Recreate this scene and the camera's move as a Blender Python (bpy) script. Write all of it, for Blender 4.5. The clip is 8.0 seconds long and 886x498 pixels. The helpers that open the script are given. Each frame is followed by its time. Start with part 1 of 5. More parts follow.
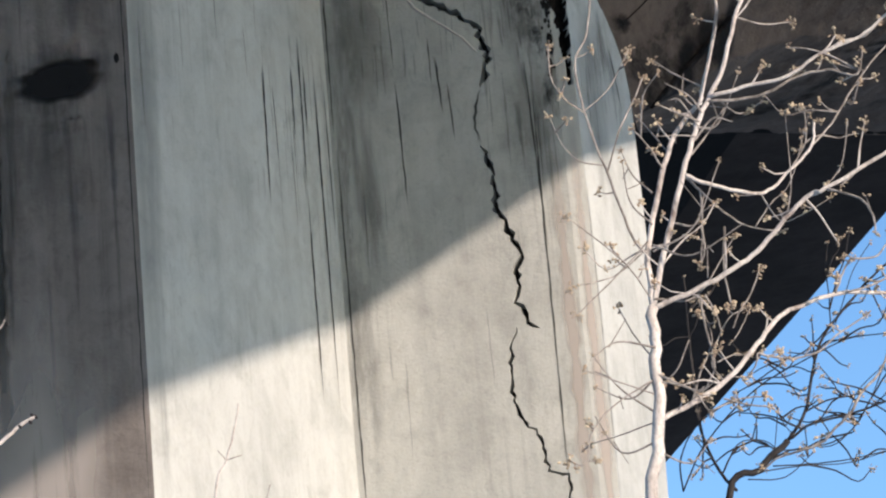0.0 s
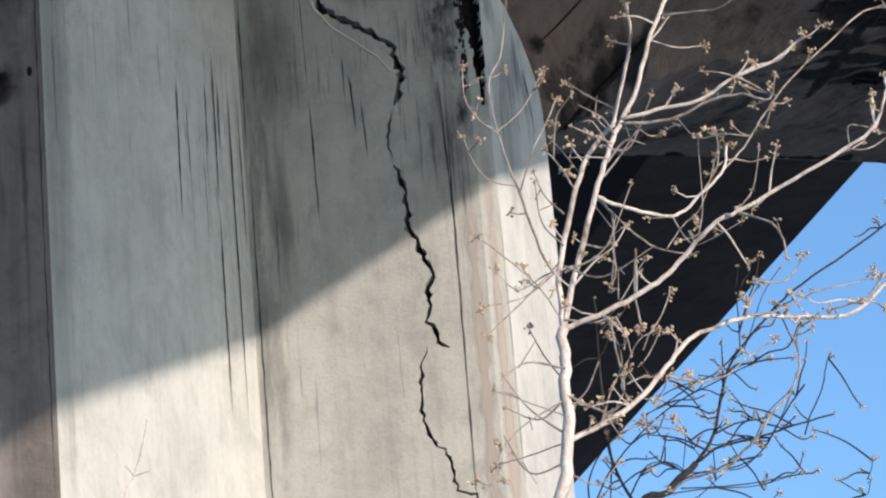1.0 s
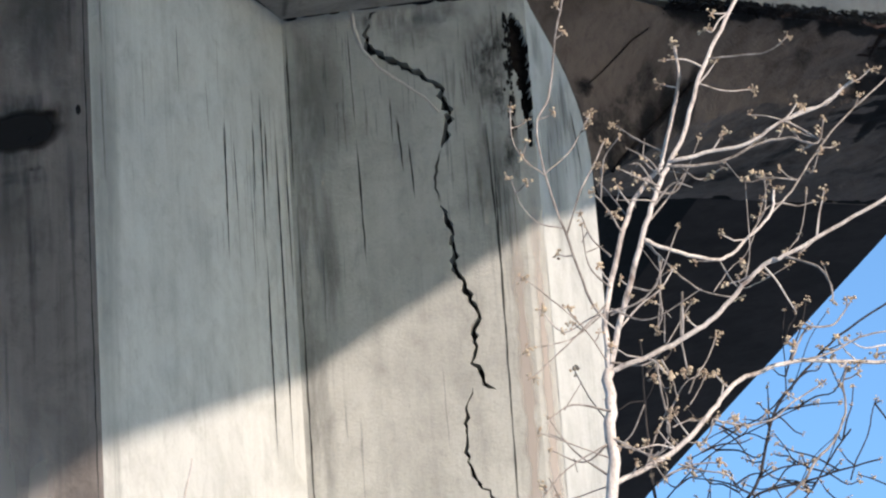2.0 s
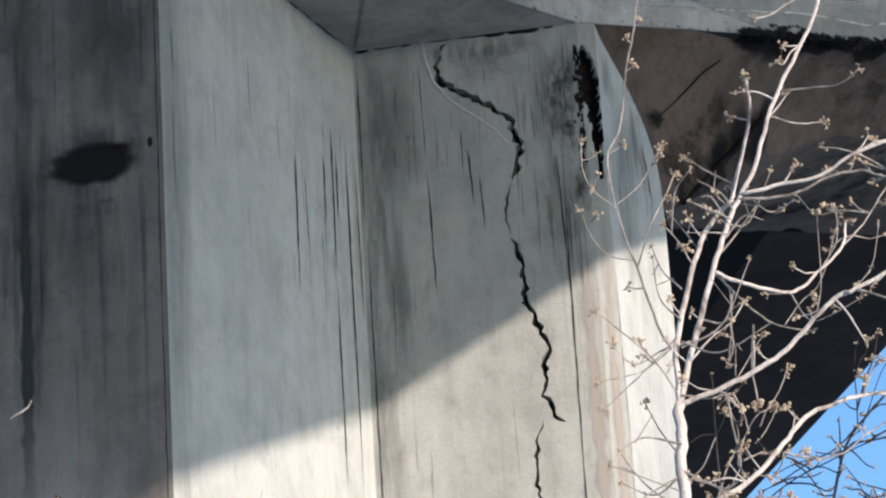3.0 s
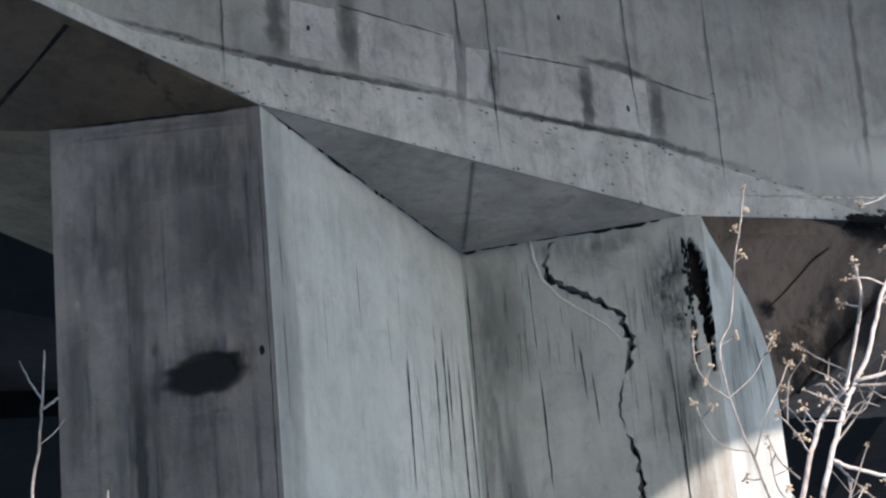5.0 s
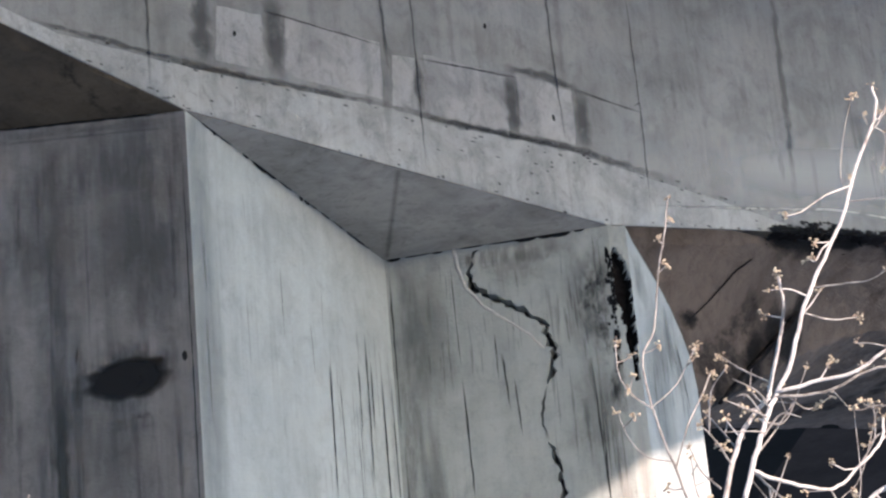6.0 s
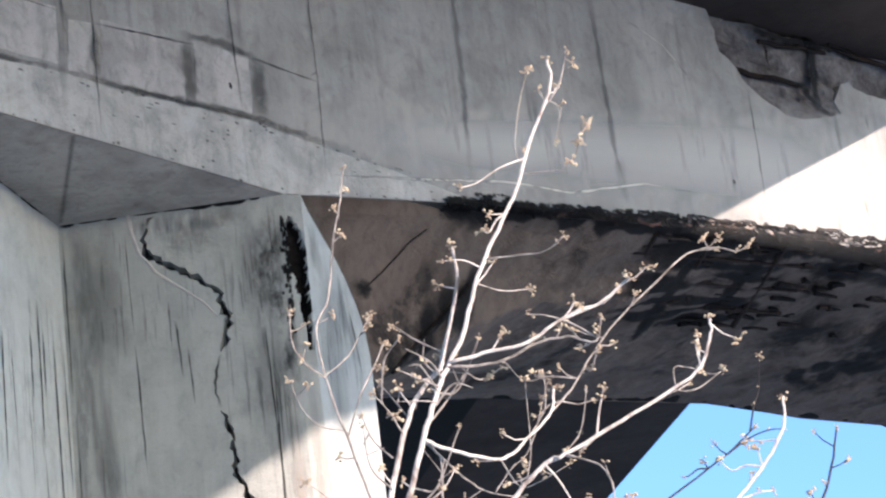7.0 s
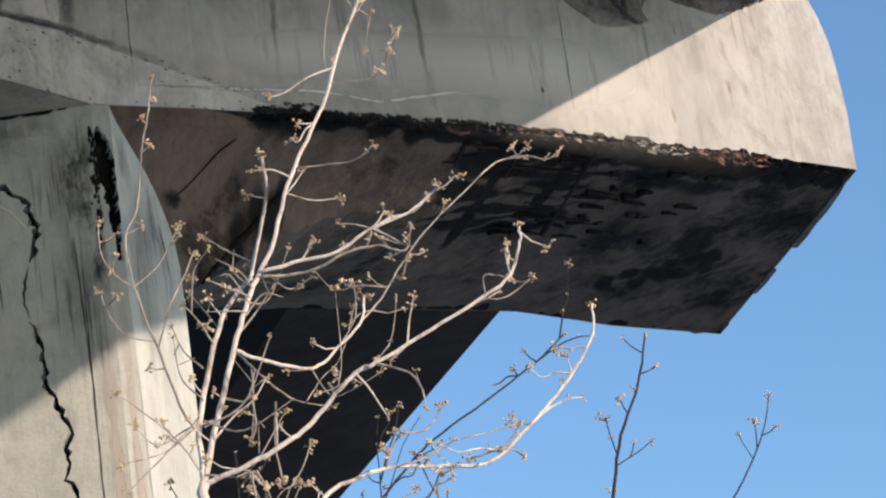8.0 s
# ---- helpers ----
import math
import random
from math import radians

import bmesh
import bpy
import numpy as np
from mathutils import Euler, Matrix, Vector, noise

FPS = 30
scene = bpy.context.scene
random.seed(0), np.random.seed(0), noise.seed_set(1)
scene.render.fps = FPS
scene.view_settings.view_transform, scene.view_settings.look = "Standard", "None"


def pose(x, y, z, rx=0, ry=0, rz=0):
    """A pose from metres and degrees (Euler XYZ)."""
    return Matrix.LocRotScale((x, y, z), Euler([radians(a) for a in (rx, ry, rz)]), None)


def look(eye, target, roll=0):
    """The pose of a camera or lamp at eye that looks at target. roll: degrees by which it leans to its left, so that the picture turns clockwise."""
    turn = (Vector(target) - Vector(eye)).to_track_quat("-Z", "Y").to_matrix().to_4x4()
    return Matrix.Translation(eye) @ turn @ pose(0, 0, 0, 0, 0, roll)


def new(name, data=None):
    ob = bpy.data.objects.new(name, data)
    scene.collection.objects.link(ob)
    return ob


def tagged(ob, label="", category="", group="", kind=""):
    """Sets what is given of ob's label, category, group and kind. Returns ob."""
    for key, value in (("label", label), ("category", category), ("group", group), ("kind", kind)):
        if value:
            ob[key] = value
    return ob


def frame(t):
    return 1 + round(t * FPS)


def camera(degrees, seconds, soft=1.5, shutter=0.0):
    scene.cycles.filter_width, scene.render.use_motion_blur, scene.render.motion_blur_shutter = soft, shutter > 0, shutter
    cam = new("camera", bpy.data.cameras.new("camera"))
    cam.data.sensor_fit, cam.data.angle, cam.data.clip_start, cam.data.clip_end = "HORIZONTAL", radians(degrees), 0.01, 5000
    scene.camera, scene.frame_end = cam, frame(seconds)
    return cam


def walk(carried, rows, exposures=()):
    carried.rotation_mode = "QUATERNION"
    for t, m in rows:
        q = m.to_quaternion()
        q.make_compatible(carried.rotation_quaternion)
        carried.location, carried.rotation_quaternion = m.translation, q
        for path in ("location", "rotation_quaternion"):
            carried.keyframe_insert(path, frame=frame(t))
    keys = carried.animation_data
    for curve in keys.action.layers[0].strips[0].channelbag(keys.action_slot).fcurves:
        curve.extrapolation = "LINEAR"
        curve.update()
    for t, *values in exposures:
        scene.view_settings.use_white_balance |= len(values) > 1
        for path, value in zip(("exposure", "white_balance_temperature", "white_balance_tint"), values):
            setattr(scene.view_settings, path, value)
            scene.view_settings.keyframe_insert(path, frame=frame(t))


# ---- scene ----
# The camera stands under the edge of the deck and only turns.
cam = camera(15.95, 8.0, soft=2.2, shutter=0.12)
EYE = Vector((0, 0, 1.6))


def aim(yaw, pitch, roll):
    """The camera's pose for a turn to the left from +y, a tilt up and a lean."""
    a, b = radians(yaw), radians(pitch)
    return look(EYE, EYE + Vector((-math.sin(a) * math.cos(b), math.cos(a) * math.cos(b), math.sin(b))), roll)


walk(cam, [(t, aim(*turn)) for t, *turn in (
    (0, 0.120, 19.321, -5.228),
    (0.2, -0.332, 19.200, -5.218),
    (0.5, -1.067, 19.155, -5.204),
    (0.7, -1.449, 19.274, -5.128),
    (1, -1.604, 19.519, -5.013),
    (1.2, -1.522, 19.850, -4.987),
    (2.3, -0.573, 20.350, -4.060),
    (2.5, -0.415, 20.352, -4.021),
    (2.7, 0.086, 20.436, -3.894),
    (3, 0.547, 21.005, -3.703),
    (3.2, 0.556, 21.664, -3.863),
    (3.5, 0.199, 22.920, -4.103),
    (3.7, -0.009, 23.647, -4.300),
    (4, -0.000, 23.935, -4.596),
    (4.2, 0.199, 23.982, -4.740),
    (4.5, 1.021, 24.340, -4.956),
    (4.7, 1.711, 24.652, -5.112),
    (5.25, 2.650, 24.780, -4.950),
    (5.8, 1.896, 24.610, -4.685),
    (6, 0.915, 24.778, -5.108),
    (6.2, -0.167, 25.010, -5.580),
    (6.5, -2.127, 25.015, -6.288),
    (6.7, -3.478, 24.447, -6.550),
    (7, -5.434, 23.597, -6.944),
    (7.2, -6.671, 23.170, -7.325),
    (7.5, -8.273, 22.594, -7.896),
    (7.7, -8.908, 22.192, -8.180),
    (8, -8.891, 21.500, -8.606),
)], exposures=((0, 1.08, 5550, 8), (1, 1.05, 5500, 8), (2.5, 1.2, 5450, 8), (3.5, 1.13, 5300, 7), (4, 1.67, 5250, 8), (4.5, 1.36, 5250, 8), (6, 1.86, 5450, 13), (6.5, 1.92, 5500, 13), (7, 1.88, 5450, 13), (7.5, 1.5, 5700, 10), (8, 1.08, 5900, 7)))

# ---- world, sun ----
SUN_AZ, SUN_EL = radians(-50), radians(11.84)
to_sun = Vector((math.cos(SUN_AZ) * math.cos(SUN_EL), math.sin(SUN_AZ) * math.cos(SUN_EL), math.sin(SUN_EL)))
world = bpy.data.worlds.new("world")
scene.world = world
world.use_nodes = True
sky = world.node_tree.nodes.new("ShaderNodeTexSky")
sky.sky_type, sky.sun_disc = "NISHITA", False
sky.sun_elevation, sky.sun_rotation = SUN_EL, math.atan2(to_sun.x, to_sun.y)
sky.altitude, sky.air_density, sky.dust_density, sky.ozone_density = 600, 1.0, 2.0, 2.5
back = world.node_tree.nodes["Background"]
world.node_tree.links.new(sky.outputs[0], back.inputs[0])
back.inputs[1].default_value = 0.108
sun = new("sun", bpy.data.lights.new("sun", "SUN"))
sun.data.energy, sun.data.angle, sun.data.color = 2.6, radians(0.25), (1.0, 0.705, 0.485)
sun.matrix_world = look(to_sun * 100, (0, 0, 0))


# ---- materials ----
def material(name, rough=0.9, metal=0.0):
    m = bpy.data.materials.new(name)
    m.use_nodes = True
    tree = m.node_tree
    bsdf = tree.nodes["Principled BSDF"]
    bsdf.inputs["Roughness"].default_value, bsdf.inputs["Metallic"].default_value = rough, metal
    bsdf.inputs["Specular IOR Level"].default_value = 0.12
    return m, tree, bsdf


def noise_node(tree, scale, detail=4.0, rough=0.55, stretch=(1, 1, 1), shift=0.0, distort=0.0):
    where = tree.nodes.new("ShaderNodeTexCoord")
    mapping = tree.nodes.new("ShaderNodeMapping")
    mapping.inputs["Scale"].default_value = stretch
    mapping.inputs["Location"].default_value = (shift, shift * 0.7, shift * 1.3)
    tree.links.new(where.outputs["Object"], mapping.inputs["Vector"])
    n = tree.nodes.new("ShaderNodeTexNoise")
    for key, value in (("Scale", scale), ("Detail", detail), ("Roughness", rough), ("Distortion", distort)):
        n.inputs[key].default_value = value
    tree.links.new(mapping.outputs[0], n.inputs["Vector"])
    return n.outputs["Fac"]


def ramp(tree, fac, stops):
    r = tree.nodes.new("ShaderNodeValToRGB")
    while len(r.color_ramp.elements) < len(stops):
        r.color_ramp.elements.new(0.5)
    for el, (at, c) in zip(r.color_ramp.elements, stops):
        el.position, el.color = at, (*c, 1) if isinstance(c, tuple) else (c, c, c, 1)
    tree.links.new(fac, r.inputs[0])
    return r.outputs[0]


def mix(tree, a, b, fac=1.0, how="MULTIPLY"):
    m = tree.nodes.new("ShaderNodeMix")
    m.data_type, m.blend_type = "RGBA", how
    for socket, v in ((m.inputs[6], a), (m.inputs[7], b), (m.inputs[0], fac)):
        if isinstance(v, bpy.types.NodeSocket):
            tree.links.new(v, socket)
        elif isinstance(v, tuple):
            socket.default_value = (*v, 1)
        else:
            socket.default_value = v
    return m.outputs[2]


def bump(tree, bsdf, *layers):
    """Relief from pairs of a height and its depth in metres."""
    last = None
    for height, depth in layers:
        b = tree.nodes.new("ShaderNodeBump")
        b.inputs["Distance"].default_value, b.inputs["Strength"].default_value = depth, 1.0
        tree.links.new(height, b.inputs["Height"])
        if last:
            tree.links.new(last, b.inputs["Normal"])
        last = b.outputs[0]
    tree.links.new(last, bsdf.inputs["Normal"])


def concrete(name, light, dark, streak=0.5, blotch=0.5, black=0.0, shift=0.0, rough_depth=0.004, edge=False):
    """Weathered board-marked concrete: cloudy tone, rain streaks, fine pores and, where black > 0, soot-black growth."""
    m, tree, bsdf = material(name, 0.92)
    cloud = noise_node(tree, 1.1, 5, 0.6, (1, 1, 0.6), shift)
    colour = ramp(tree, cloud, ((0.3, dark), (0.72, light)))
    runs = noise_node(tree, 5.0, 5, 0.6, (1.6, 1.6, 0.07), shift + 3, 0.25)
    where = noise_node(tree, 1.7, 3, 0.5, (1, 1, 0.5), shift + 13)
    wet = ramp(tree, where, ((0.42, 0.0), (0.65, 1.0)))
    colour = mix(tree, colour, ramp(tree, runs, ((0.30, 1 - streak), (0.58, 1.0), (0.8, 1.0 + 0.25 * streak))), 0.55)
    fine_runs = noise_node(tree, 20.0, 3, 0.6, (1.6, 1.6, 0.05), shift + 9, 0.3)
    colour = mix(tree, colour, mix(tree, (1, 1, 1), ramp(tree, fine_runs, ((0.34, 1 - 0.7 * streak), (0.5, 1.0))), wet, "MIX"))
    patches = noise_node(tree, 3.4, 6, 0.65, (1, 1, 1), shift + 5, 0.5)
    colour = mix(tree, colour, ramp(tree, patches, ((0.35, 1 - 0.45 * blotch), (0.55, 1.0))))
    spots = noise_node(tree, 13.0, 5, 0.7, (1, 1, 0.6), shift + 17, 0.8)
    colour = mix(tree, colour, ramp(tree, spots, ((0.3, 1 - 0.4 * blotch), (0.47, 1.0), (0.7, 1.0 + 0.12 * blotch))))
    pores = noise_node(tree, 60.0, 4, 0.7, (1, 1, 1), shift)
    colour = mix(tree, colour, ramp(tree, pores, ((0.25, 0.9), (0.5, 1.0))))
    if black:
        growth = noise_node(tree, 1.3, 8, 0.7, (1, 1, 1.6), shift + 7, 0.8)
        colour = mix(tree, colour, (0.012, 0.011, 0.012), ramp(tree, growth, ((0.62 - 0.2 * black, 0.0), (0.7 - 0.2 * black, 0.92))), "MIX")
    if edge:
        # Black growth, thickest where the mesh says so, broken up by fine noise.
        soil = tree.nodes.new("ShaderNodeAttribute")
        soil.attribute_name = "growth"
        for scale, stretch, lift in ((2.6, (1, 1, 1), 0.9), (8.0, (1, 1, 1.4), 0.8)):
            ragged = tree.nodes.new("ShaderNodeMath")
            ragged.operation = "MULTIPLY_ADD"
            tree.links.new(noise_node(tree, scale, 6, 0.7, stretch, 40 + scale, 0.6), ragged.inputs[0])
            ragged.inputs[1].default_value = lift
            tree.links.new(soil.outputs["Fac"], ragged.inputs[2])
            colour = mix(tree, colour, (0.012, 0.0115, 0.012), ramp(tree, ragged.outputs[0], ((0.8, 0.0), (1.02, 0.9))), "MIX")
    tree.links.new(colour, bsdf.inputs["Base Color"])
    bump(tree, bsdf, (noise_node(tree, 7.0, 6, 0.65, (1, 1, 1), shift), rough_depth * 2), (pores, rough_depth))
    return m


def grainy(name, stops, scale, rough=0.9, depth=0.003, detail=5, metal=0.0, stretch=(1, 1, 1)):
    m, tree, bsdf = material(name, rough, metal)
    n = noise_node(tree, scale, detail, 0.65, stretch)
    fine = noise_node(tree, scale * 9, 3, 0.6, stretch, 4)
    tree.links.new(mix(tree, ramp(tree, n, stops), ramp(tree, fine, ((0.3, 0.7), (0.6, 1.0)))), bsdf.inputs["Base Color"])
    bump(tree, bsdf, (n, depth), (fine, depth * 0.4))
    return m


def stain(name, colour, cover=0.75, scale=9.0, stretch=(2, 2, 0.12), most=1.0):
    """A thin film of dirt that fades out at its rim and lets the concrete show through in places."""
    m, tree, bsdf = material(name, 0.85)
    bsdf.inputs["Base Color"].default_value = (*colour, 1)
    n = noise_node(tree, scale, 6, 0.7, stretch, 2)
    a = ramp(tree, n, ((0.62 - 0.42 * cover, 0.0), (0.74 - 0.3 * cover, most)))
    rim = tree.nodes.new("ShaderNodeAttribute")
    rim.attribute_name = "fade"
    soft = tree.nodes.new("ShaderNodeMath")
    soft.operation = "MULTIPLY"
    tree.links.new(a, soft.inputs[0])
    tree.links.new(rim.outputs["Fac"], soft.inputs[1])
    tree.links.new(soft.outputs[0], bsdf.inputs["Alpha"])
    return m


PALE = concrete("pale concrete", (0.58, 0.62, 0.615), (0.475, 0.51, 0.51), 0.16, 0.32, shift=1)
GREY = concrete("grey concrete", (0.47, 0.498, 0.49), (0.365, 0.392, 0.392), 0.25, 0.34, shift=4)
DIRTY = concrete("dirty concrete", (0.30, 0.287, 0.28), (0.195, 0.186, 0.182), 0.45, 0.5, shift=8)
CAP = concrete("cap concrete", (0.445, 0.455, 0.455), (0.305, 0.315, 0.318), 0.2, 0.5, shift=12)
BAND = concrete("rough band concrete", (0.65, 0.67, 0.67), (0.48, 0.495, 0.495), 0.15, 0.7, shift=15, rough_depth=0.01)
# Brown bounce light from below is put into this underside's colour.
SOFFIT = concrete("bounce-brown soffit concrete", (0.195, 0.158, 0.134), (0.115, 0.094, 0.08), 0.0, 0.6, shift=21, rough_depth=0.012, edge=True)
LEDGE = concrete("grey ledge concrete", (0.42, 0.40, 0.375), (0.29, 0.28, 0.265), 0.0, 0.65, shift=25)
# One left underside in two tones: darker in front, paler behind.
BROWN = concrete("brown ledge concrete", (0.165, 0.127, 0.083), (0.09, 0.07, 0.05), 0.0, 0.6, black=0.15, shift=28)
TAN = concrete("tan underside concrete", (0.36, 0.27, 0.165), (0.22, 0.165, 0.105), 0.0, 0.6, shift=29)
# The slab's dark colour includes the shade on its underside.
DECK = concrete("shade-dark deck concrete", (0.062, 0.050, 0.044), (0.030, 0.025, 0.022), 0.2, 0.4, shift=31)
# Bounce light on the deck's edge is put into this brown.
OVERHANG = concrete("bounce-lit overhang brown", (0.11, 0.07, 0.052), (0.055, 0.038, 0.03), 0.0, 0.6, black=0.3, shift=36)
RUBBLE = grainy("broken concrete", ((0.32, (0.04, 0.04, 0.043)), (0.48, (0.145, 0.143, 0.15)), (0.72, (0.3, 0.298, 0.305))), 3.6, 0.95, 0.03)
SPALL = grainy("pale and rusty chips", ((0.38, (0.1, 0.06, 0.045)), (0.52, (0.32, 0.26, 0.23)), (0.72, (0.55, 0.53, 0.5))), 7, 0.95, 0.01)
TARRY = grainy("black broken edge", ((0.4, (0.008, 0.008, 0.009)), (0.58, (0.025, 0.022, 0.022)), (0.74, (0.11, 0.075, 0.058))), 4, 0.95, 0.02)
PALE_CHIP = grainy("pale chips", ((0.38, (0.16, 0.15, 0.14)), (0.6, (0.5, 0.49, 0.47))), 9, 0.95, 0.01)
RUST_CHIP = grainy("rusty chips", ((0.38, (0.06, 0.036, 0.03)), (0.6, (0.25, 0.15, 0.125))), 9, 0.95, 0.01)
RUST = grainy("rusty bar", ((0.3, (0.012, 0.011, 0.011)), (0.7, (0.035, 0.024, 0.02))), 30, 0.85, 0.002)
# Shade inside cracks and holes is put into this near-black colour.
HOLLOW = grainy("shade-dark hollow", ((0.3, (0.02, 0.021, 0.022)), (0.7, (0.06, 0.06, 0.06))), 20, 0.95, 0.004)
SEALANT = grainy("pale sealant", ((0.3, (0.54, 0.54, 0.53)), (0.7, (0.68, 0.68, 0.66))), 25, 0.7, 0.002)
RUN = stain("dark water run", (0.04, 0.045, 0.045), 1.0)
SOOT = stain("black soot", (0.015, 0.016, 0.018), 1.1, 5.0, (1.5, 1.5, 0.8))
SMEAR = stain("grey smear", (0.11, 0.118, 0.125), 0.5, 4.0, (2, 2, 0.3), 0.38)
# Real mottling, with part of the upper faces' shade painted in.
MOTTLE_SHADE = stain("grey mottling and shade", (0.095, 0.1, 0.103), 0.75, 6.0, (1.4, 1.4, 0.6), 0.28)
SOOTY = stain("thin black soot", (0.03, 0.033, 0.036), 0.35, 7.0, (1.5, 1.5, 0.7), 0.7)
VEIN = stain("soft grey vein", (0.11, 0.112, 0.118), 0.9, 7.0, (1, 1, 0.4), 0.42)
DRIP = stain("pale grey drip", (0.11, 0.113, 0.118), 0.9, 9.0, (2, 2, 0.12), 0.17)
FAINT = stain("faint grey run", (0.10, 0.11, 0.115), 0.9, 9.0, (2, 2, 0.12), 0.26)
PINK = stain("pinkish worn strip", (0.46, 0.43, 0.41), 0.85, 4.0, (2, 2, 0.25), 0.6)
PATCHED = concrete("scuffed patch concrete", (0.62, 0.63, 0.635), (0.43, 0.435, 0.445), 0.1, 0.7, shift=41, rough_depth=0.008)
# Deep shade under the deck is put into this near-black colour.
DEEP_SHADE = concrete("black shade-toned concrete", (0.016, 0.017, 0.017), (0.009, 0.0095, 0.0095), 0.2, 0.4, shift=33)
BORDER = stain("grey patch border", (0.13, 0.132, 0.135), 0.9, 7.0, (1, 1, 1), 0.62)
JOINT = stain("grey form joint", (0.07, 0.072, 0.075), 0.95, 9.0, (1, 1, 0.3), 0.7)
RUSTY = stain("faint rust mark", (0.28, 0.17, 0.10), 0.8, 6.0, (1, 1, 0.5), 0.45)
# Lime wash that also carries the cap's brighter skylit side as colour.
LIME_SKY = stain("pale lime wash with skylight put in", (0.74, 0.76, 0.76), 1.0, 2.5, (2.5, 2.5, 0.3), 0.5)
# Sunlight on the lower left face is put into this paler tan.
SUNLIT_TAN = stain("sunlit tan tone", (0.45, 0.44, 0.43), 0.85, 5.0, (2, 2, 0.12), 0.6)
LIME = stain("white lime run", (0.6, 0.6, 0.58), 0.75, 7.0, (1, 1, 1))
PALE_BARK = grainy("pale bark", ((0.32, (0.24, 0.21, 0.20)), (0.44, (0.56, 0.54, 0.53)), (0.65, (0.78, 0.77, 0.76))), 18, 0.8, 0.003, stretch=(1, 1, 0.4))
TWIG_BARK = grainy("grey twig bark", ((0.36, (0.16, 0.15, 0.145)), (0.65, (0.48, 0.465, 0.455))), 25, 0.8, 0.002, stretch=(1, 1, 0.4))
DARK_BARK = grainy("dark bark", ((0.3, (0.02, 0.021, 0.025)), (0.65, (0.06, 0.058, 0.06))), 18, 0.8, 0.003, stretch=(1, 1, 0.4))
BLOSSOM = grainy("tan blossom", ((0.3, (0.30, 0.205, 0.18)), (0.45, (0.45, 0.375, 0.285)), (0.65, (0.62, 0.565, 0.44))), 22, 0.8, 0.002)
# Unseen ground; pale blue was chosen to bounce cool fill light.
GROUND = grainy("blue-tinted bounce ground", ((0.3, (0.34, 0.41, 0.455)), (0.5, (0.42, 0.51, 0.565)), (0.7, (0.50, 0.60, 0.66))), 0.6, 0.95, 0.03, 8)


# ---- building helpers ----
def part(name, bm, mat, parent=None, label="", smooth=False):
    me = bpy.data.meshes.new(name)
    bmesh.ops.recalc_face_normals(bm, faces=bm.faces)
    bm.to_mesh(me)
    bm.free()
    me.materials.append(mat)
    if smooth:
        for p in me.polygons:
            p.use_smooth = True
    ob = new(name, me)
    ob.parent = parent
    return tagged(ob, label)


def thing(name, label, category, kind="", group=""):
    return tagged(new(name), label, category, group, kind)


class Wall:
    """An upright plane: u metres along it from a corner, z up, d metres out towards the viewer."""

    def __init__(self, corner, along):
        self.o, self.u = Vector((corner[0], corner[1], 0)), Vector((along[0], along[1], 0)).normalized()
        self.n = Vector((self.u.y, -self.u.x, 0))

    def __call__(self, u, z, d=0.0):
        p = self.o + self.u * u + self.n * d
        return Vector((p.x, p.y, z))


def solid(bm, front, back):
    """A closed slab from two outlines of as many corners."""
    a, b = [bm.verts.new(p) for p in front], [bm.verts.new(p) for p in back]
    bm.faces.new(a), bm.faces.new(b[::-1])
    for i in range(len(a)):
        j = (i + 1) % len(a)
        bm.faces.new((a[i], b[i], b[j], a[j]))


def pierced(bm, wall, outline, holes, depth):
    """A flat face with holes in it, whose sides run back by depth. Outlines are lists of (u, z)."""
    edges, rims = [], []
    for loop in (outline, *holes):
        vs = [bm.verts.new(wall(*p)) for p in loop]
        es = [bm.edges.new((vs[i], vs[(i + 1) % len(vs)])) for i in range(len(vs))]
        edges += es
        rims.append((vs, loop))
    bmesh.ops.triangle_fill(bm, use_beauty=True, use_dissolve=False, edges=edges, normal=wall.n)
    for vs, loop in rims[1:]:
        deep = [bm.verts.new(wall(*p, -depth)) for p in loop]
        for i in range(len(vs)):
            j = (i + 1) % len(vs)
            bm.faces.new((vs[i], vs[j], deep[j], deep[i]))


def wander(points, step, jitter, rng):
    """A broken line through the points, with a small sideways wander."""
    out = []
    for (u0, z0), (u1, z1) in zip(points, points[1:]):
        n = max(1, int(math.hypot(u1 - u0, z1 - z0) / step))
        for i in range(n):
            f = i / n
            k = 0 if i == 0 and not out else jitter
            out.append((u0 + (u1 - u0) * f + rng.uniform(-k, k), z0 + (z1 - z0) * f + rng.uniform(-k, k) * 0.5))
    return out + [points[-1]]


def slit(points, width, rng, jitter=0.012, step=0.024):
    """The outline of a crack: both lips of a wandering line, wide in the middle, with chipped edges."""
    line = wander(points, step, jitter, rng)
    n, left, right = len(line), [], []
    for i, (u, z) in enumerate(line):
        a, b = line[max(0, i - 1)], line[min(n - 1, i + 1)]
        du, dz = b[0] - a[0], b[1] - a[1]
        size = math.hypot(du, dz) or 1
        w = width * min(1, 0.18 + 2.2 * math.sin(math.pi * (i + 0.3) / n) ** 0.9) * rng.uniform(0.4, 1.25) / 2
        if 0 < i < n - 1:
            left.append((u - dz / size * w, z + du / size * w))
            right.append((u + dz / size * w, z - du / size * w))
    return [line[0]] + left + [line[-1]] + right[::-1]


